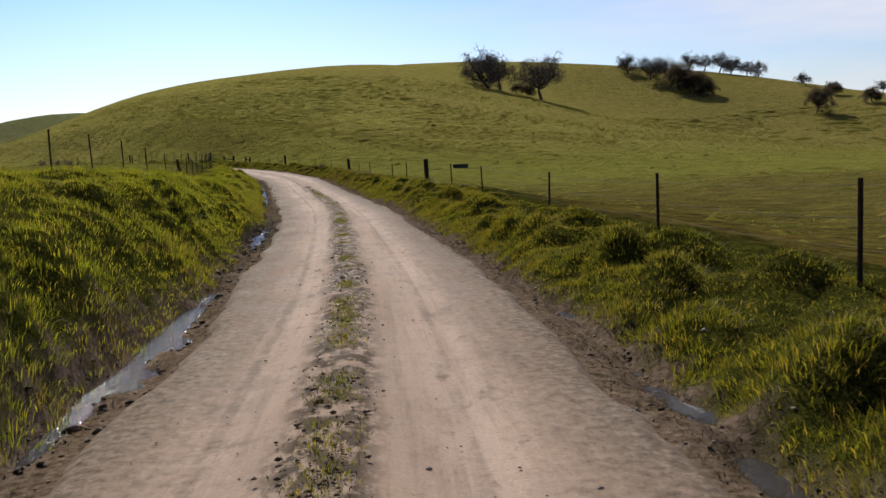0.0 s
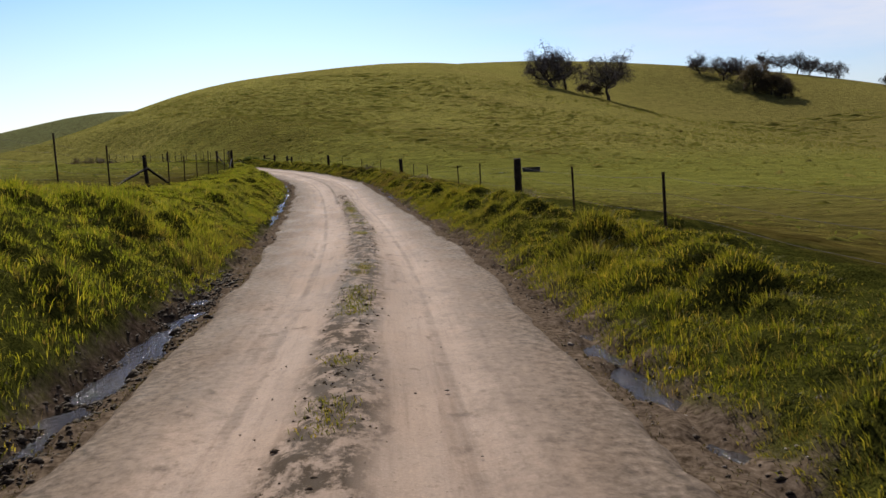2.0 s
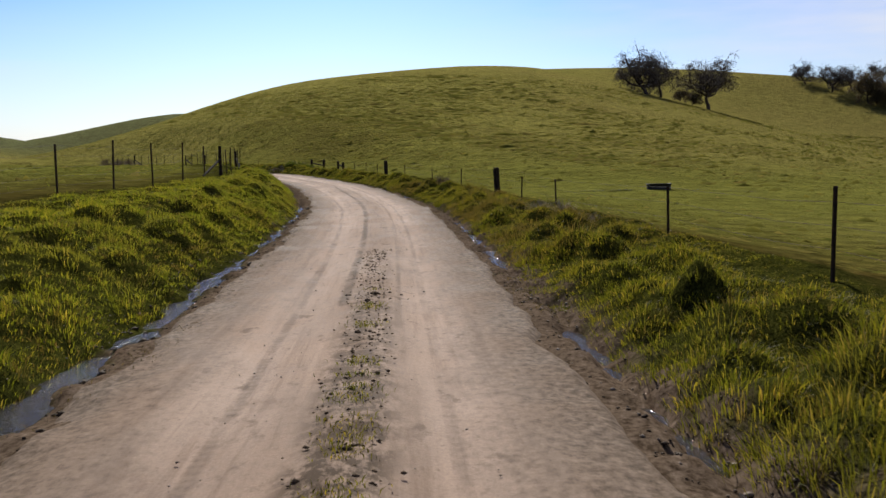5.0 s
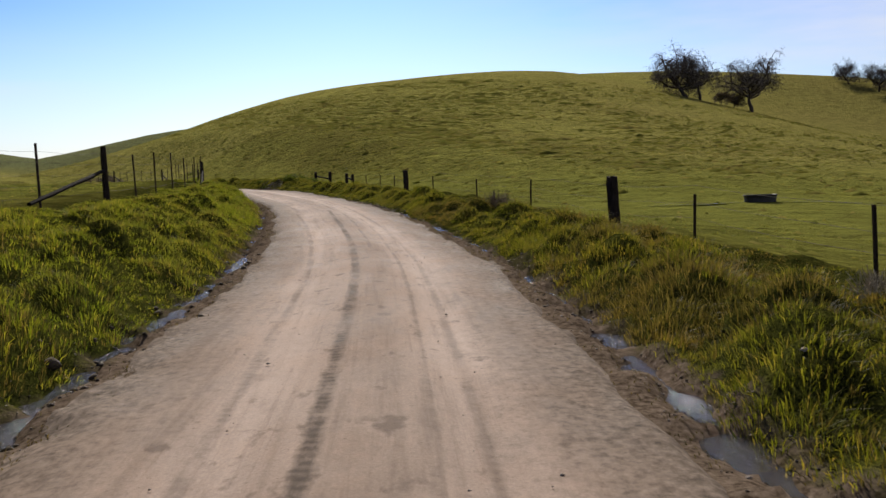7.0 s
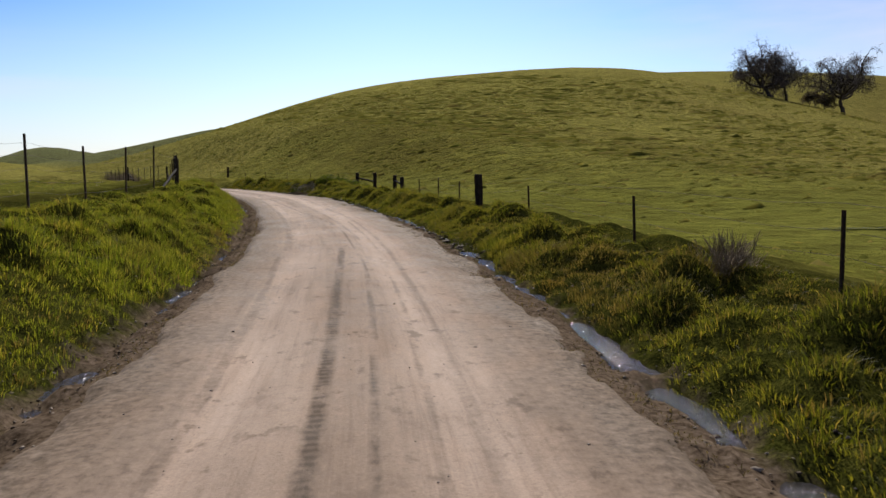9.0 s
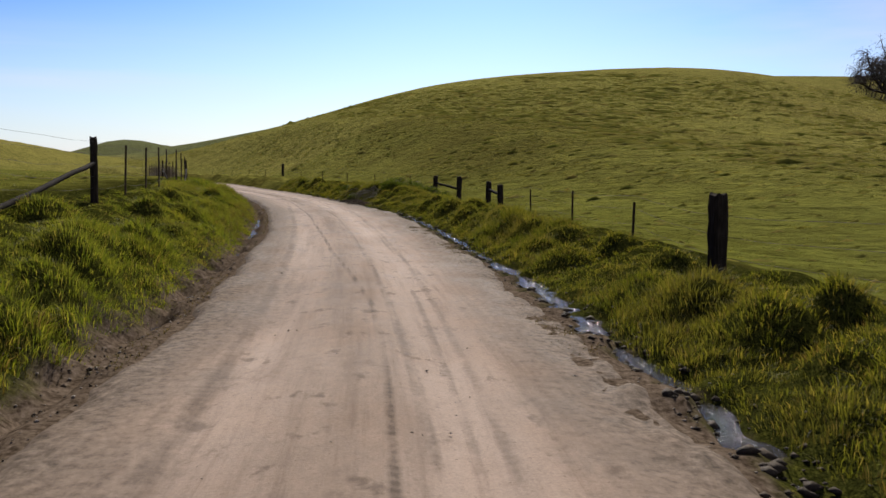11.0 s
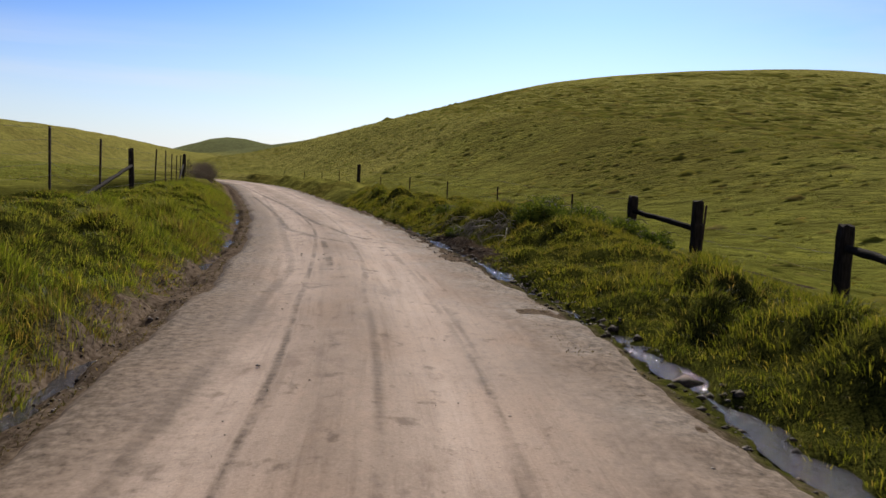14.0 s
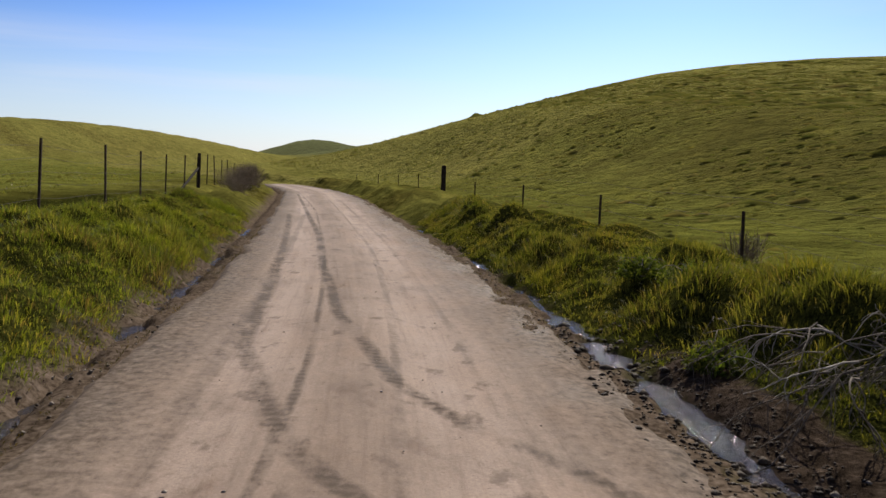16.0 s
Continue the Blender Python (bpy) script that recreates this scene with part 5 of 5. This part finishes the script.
def bramble(s, off, wide, tall, seed, label):
    """Sprawling leafy shrub: arching canes under a broken dome of small leaves."""
    r = random.Random(seed)
    g = np.random.default_rng(seed)
    p0 = place(np.array([s]), np.array([off]))[0]
    th = tagged(new("bramble_shrub"), label, "shrub", "verge shrubs")
    for k in range(7):
        a = r.uniform(0, 2 * math.pi)
        reach = wide * r.uniform(0.5, 0.95)
        u = np.linspace(0, 1, 6)[:, None]
        path = p0 + np.hstack([math.cos(a) * reach * u, math.sin(a) * reach * u, tall * 0.95 * np.sin(u * 2.3) - 0.05])
        v, f = tube_arrays(path, np.linspace(0.010, 0.004, 6), 5)
        part("cane", tint(raw_mesh("cane", v, f), M_DEAD), th)
    n = int(6500 * wide * tall / 0.7)
    az, el = g.uniform(0, 2 * np.pi, n), np.arcsin(g.uniform(0, 1, n))
    lump = 0.80 + 0.22 * np.sin(3 * az + seed) * np.cos(4 * el + seed) + 0.12 * np.sin(9 * az + 6 * el)
    rad = lump * g.uniform(0.55, 1.06, n) ** 0.6
    c = p0 + np.stack([wide * rad * np.cos(el) * np.cos(az), wide * rad * np.cos(el) * np.sin(az), tall * rad * np.sin(el) - 0.02], 1)
    u = g.normal(0, 1, (n, 3))
    w = np.cross(u, g.normal(0, 1, (n, 3)))
    u *= (g.uniform(0.030, 0.060, n) / np.linalg.norm(u, axis=1))[:, None]
    w *= (g.uniform(0.007, 0.013, n) / (np.linalg.norm(w, axis=1) + 1e-6))[:, None]
    v = np.stack([c - u, c + w, c + u, c - w], 1).reshape(-1, 3)
    part("foliage", tint(raw_mesh("foliage", v, np.arange(n * 4).reshape(n, 4)), M_BRAMBLE), th)


BRAMBLE_TXT = "dense dark green bramble shrub beside the brush pile"
for k, (s, off, wide, tall) in enumerate([(146.9, 5.1, 0.75, 0.62), (146.1, 5.9, 0.85, 0.60), (147.9, 5.5, 0.70, 0.55), (145.2, 6.5, 0.80, 0.50), (144.6, 7.0, 0.70, 0.42), (149.2, 3.45, 0.36, 0.30), (153.0, 3.9, 0.42, 0.30), (152.2, 4.3, 0.55, 0.28)]):
    bramble(s, off, wide, tall, 60 + k, BRAMBLE_TXT if k < 3 else "low dark green leafy shrub in the verge grass")


def dry_weed(s, off, size, seed, name="dry_bush", label="dry brown weed bush with thin stalks in the grass", mat=None):
    r = random.Random(seed)
    p0 = place(np.array([s]), np.array([off]))[0]
    stems = []
    for k in range(int(170 * size)):
        a, t = r.uniform(0, 2 * math.pi), abs(r.gauss(0, 0.62))
        d = Vector((math.cos(a) * math.sin(t), math.sin(a) * math.sin(t), math.cos(t)))
        path = [p0 + np.array([r.gauss(0, 0.14), r.gauss(0, 0.14), -0.05]) * size]
        for j in range(4):
            d = (d + Vector((r.gauss(0, 0.2), r.gauss(0, 0.2), r.gauss(0, 0.12)))).normalized()
            path.append(path[-1] + np.array(d) * size * r.uniform(0.12, 0.24))
        stems.append(tube_arrays(path, np.array([0.006, 0.005, 0.005, 0.004, 0.003]), 3))
    v, f = join_arrays(stems)
    th = tagged(new(name), label, "bush", "dry weeds")
    part("stalk_tangle", tint(raw_mesh("stalk_tangle", v, f), mat or M_DRYWEED), th)


dry_weed(92.6, 4.7, 0.8, 3)
dry_weed(93.4, 5.2, 0.6, 4)
STRAW_TXT = "pale dead straw-coloured weed stalks in the verge grass"
for k, (s, off, size) in enumerate([(70.8, 4.4, 0.55), (68.6, 4.7, 0.6), (72.6, 4.9, 0.5), (66.9, 5.1, 0.45), (47.5, 4.5, 0.5), (41.5, 4.4, 0.45), (43.2, 4.6, 0.4)]):
    dry_weed(s, off, size, 5 + k, "dead_weed", STRAW_TXT, M_STRAW)
dry_weed(155.5, 6.4, 0.7, 10)
for k, (s, off, size) in enumerate([(184, -3.9, 1.3), (188, -4.3, 1.6), (192, -3.8, 1.5), (196, -4.2, 1.7), (201, -4.0, 1.6), (206, -4.4, 1.8)]):
    dry_weed(s, off, size, 20 + k, "grey_bush", "bare grey-brown shrub growing against the fence")


def stones(n, seed, name, big, reach, mat, label, ends=(-2, 165), only=0.0):
    """Loose grit or clods along both shoulders, as one spread."""
    g = np.random.default_rng(seed)
    s = g.uniform(ends[0], ends[1], n)
    side = np.where(g.random(n) < 0.5, -1.0, 1.0)
    side = side if only in (0.0, 2.0) else np.full(n, only)
    o = side * np.clip(g.normal(water_mid(s, side) - 0.05, reach, n), 1.5, 3.3) if ends[1] != 64 else g.normal(0, reach, n) + np.interp(s, RIDGE_AT, RIDGE_O)
    o = g.normal(0, reach, n).clip(-1.9, 1.9) if only == 2.0 else o
    p = settled(s, o) if ends[1] != 64 and only != 2.0 else place(s, o)
    size = np.exp(g.normal(big, 0.45, n))
    ico = np.array([(0, 0, 1), (0.9, 0, 0.1), (0.2, 0.85, 0.0), (-0.8, 0.4, 0.1), (-0.6, -0.7, 0.0), (0.4, -0.8, 0.1), (0, 0, -0.6)])
    tri = np.array([(0, 1, 2), (0, 2, 3), (0, 3, 4), (0, 4, 5), (0, 5, 1), (6, 2, 1), (6, 3, 2), (6, 4, 3), (6, 5, 4), (6, 1, 5)])
    v = p[:, None] + (ico[None] + g.normal(0, 0.15, (n, 7, 3))) * size[:, None, None] * [[[1.2, 1.0, 0.7]]] + [0, 0, 0.005 if ends[1] != 64 else 0.052]
    f = (np.arange(n)[:, None, None] * 7 + tri[None]).reshape(-1, 3)
    ob = new(name, tint(raw_mesh(name, v.reshape(-1, 3), f), mat))
    tagged(ob, label, "stones", kind="stuff")


stones(6000, 97, "shoulder_stones", -4.5, 0.35, M_STONE, "loose grey stones along the road edges")
stones(2200, 157, "road_pebbles", -4.9, 0.95, M_STONE, "small loose pebbles scattered over the dirt road", (4, 160), 2.0)
stones(5000, 107, "ditch_clods", -4.35, 0.20, M_MUD, "dark wet mud clods lining the ditch")
stones(3800, 117, "road_clods", -4.5, 0.15, M_CLOD, "crumbly dark clods along the road's middle", (-2, 64))
stones(2600, 127, "wet_gravel", -4.0, 0.17, M_MUD, "dark wet gravel glistening in the widened ditch", (23, 34), -1.0)
stones(1500, 167, "ditch_stones", -3.5, 0.16, M_MUD, "dark wet stones breaking the ditch water", (100, 152), 1.0)
stones(900, 177, "ditch_stones", -3.5, 0.22, M_MUD, "dark wet stones breaking the ditch water", (6, 86), -1.0)
stones(2600, 137, "mud_clods", -4.4, 0.34, M_MUD, "churned dark mud clods on the bank below the brush", (141, 152), 1.0)
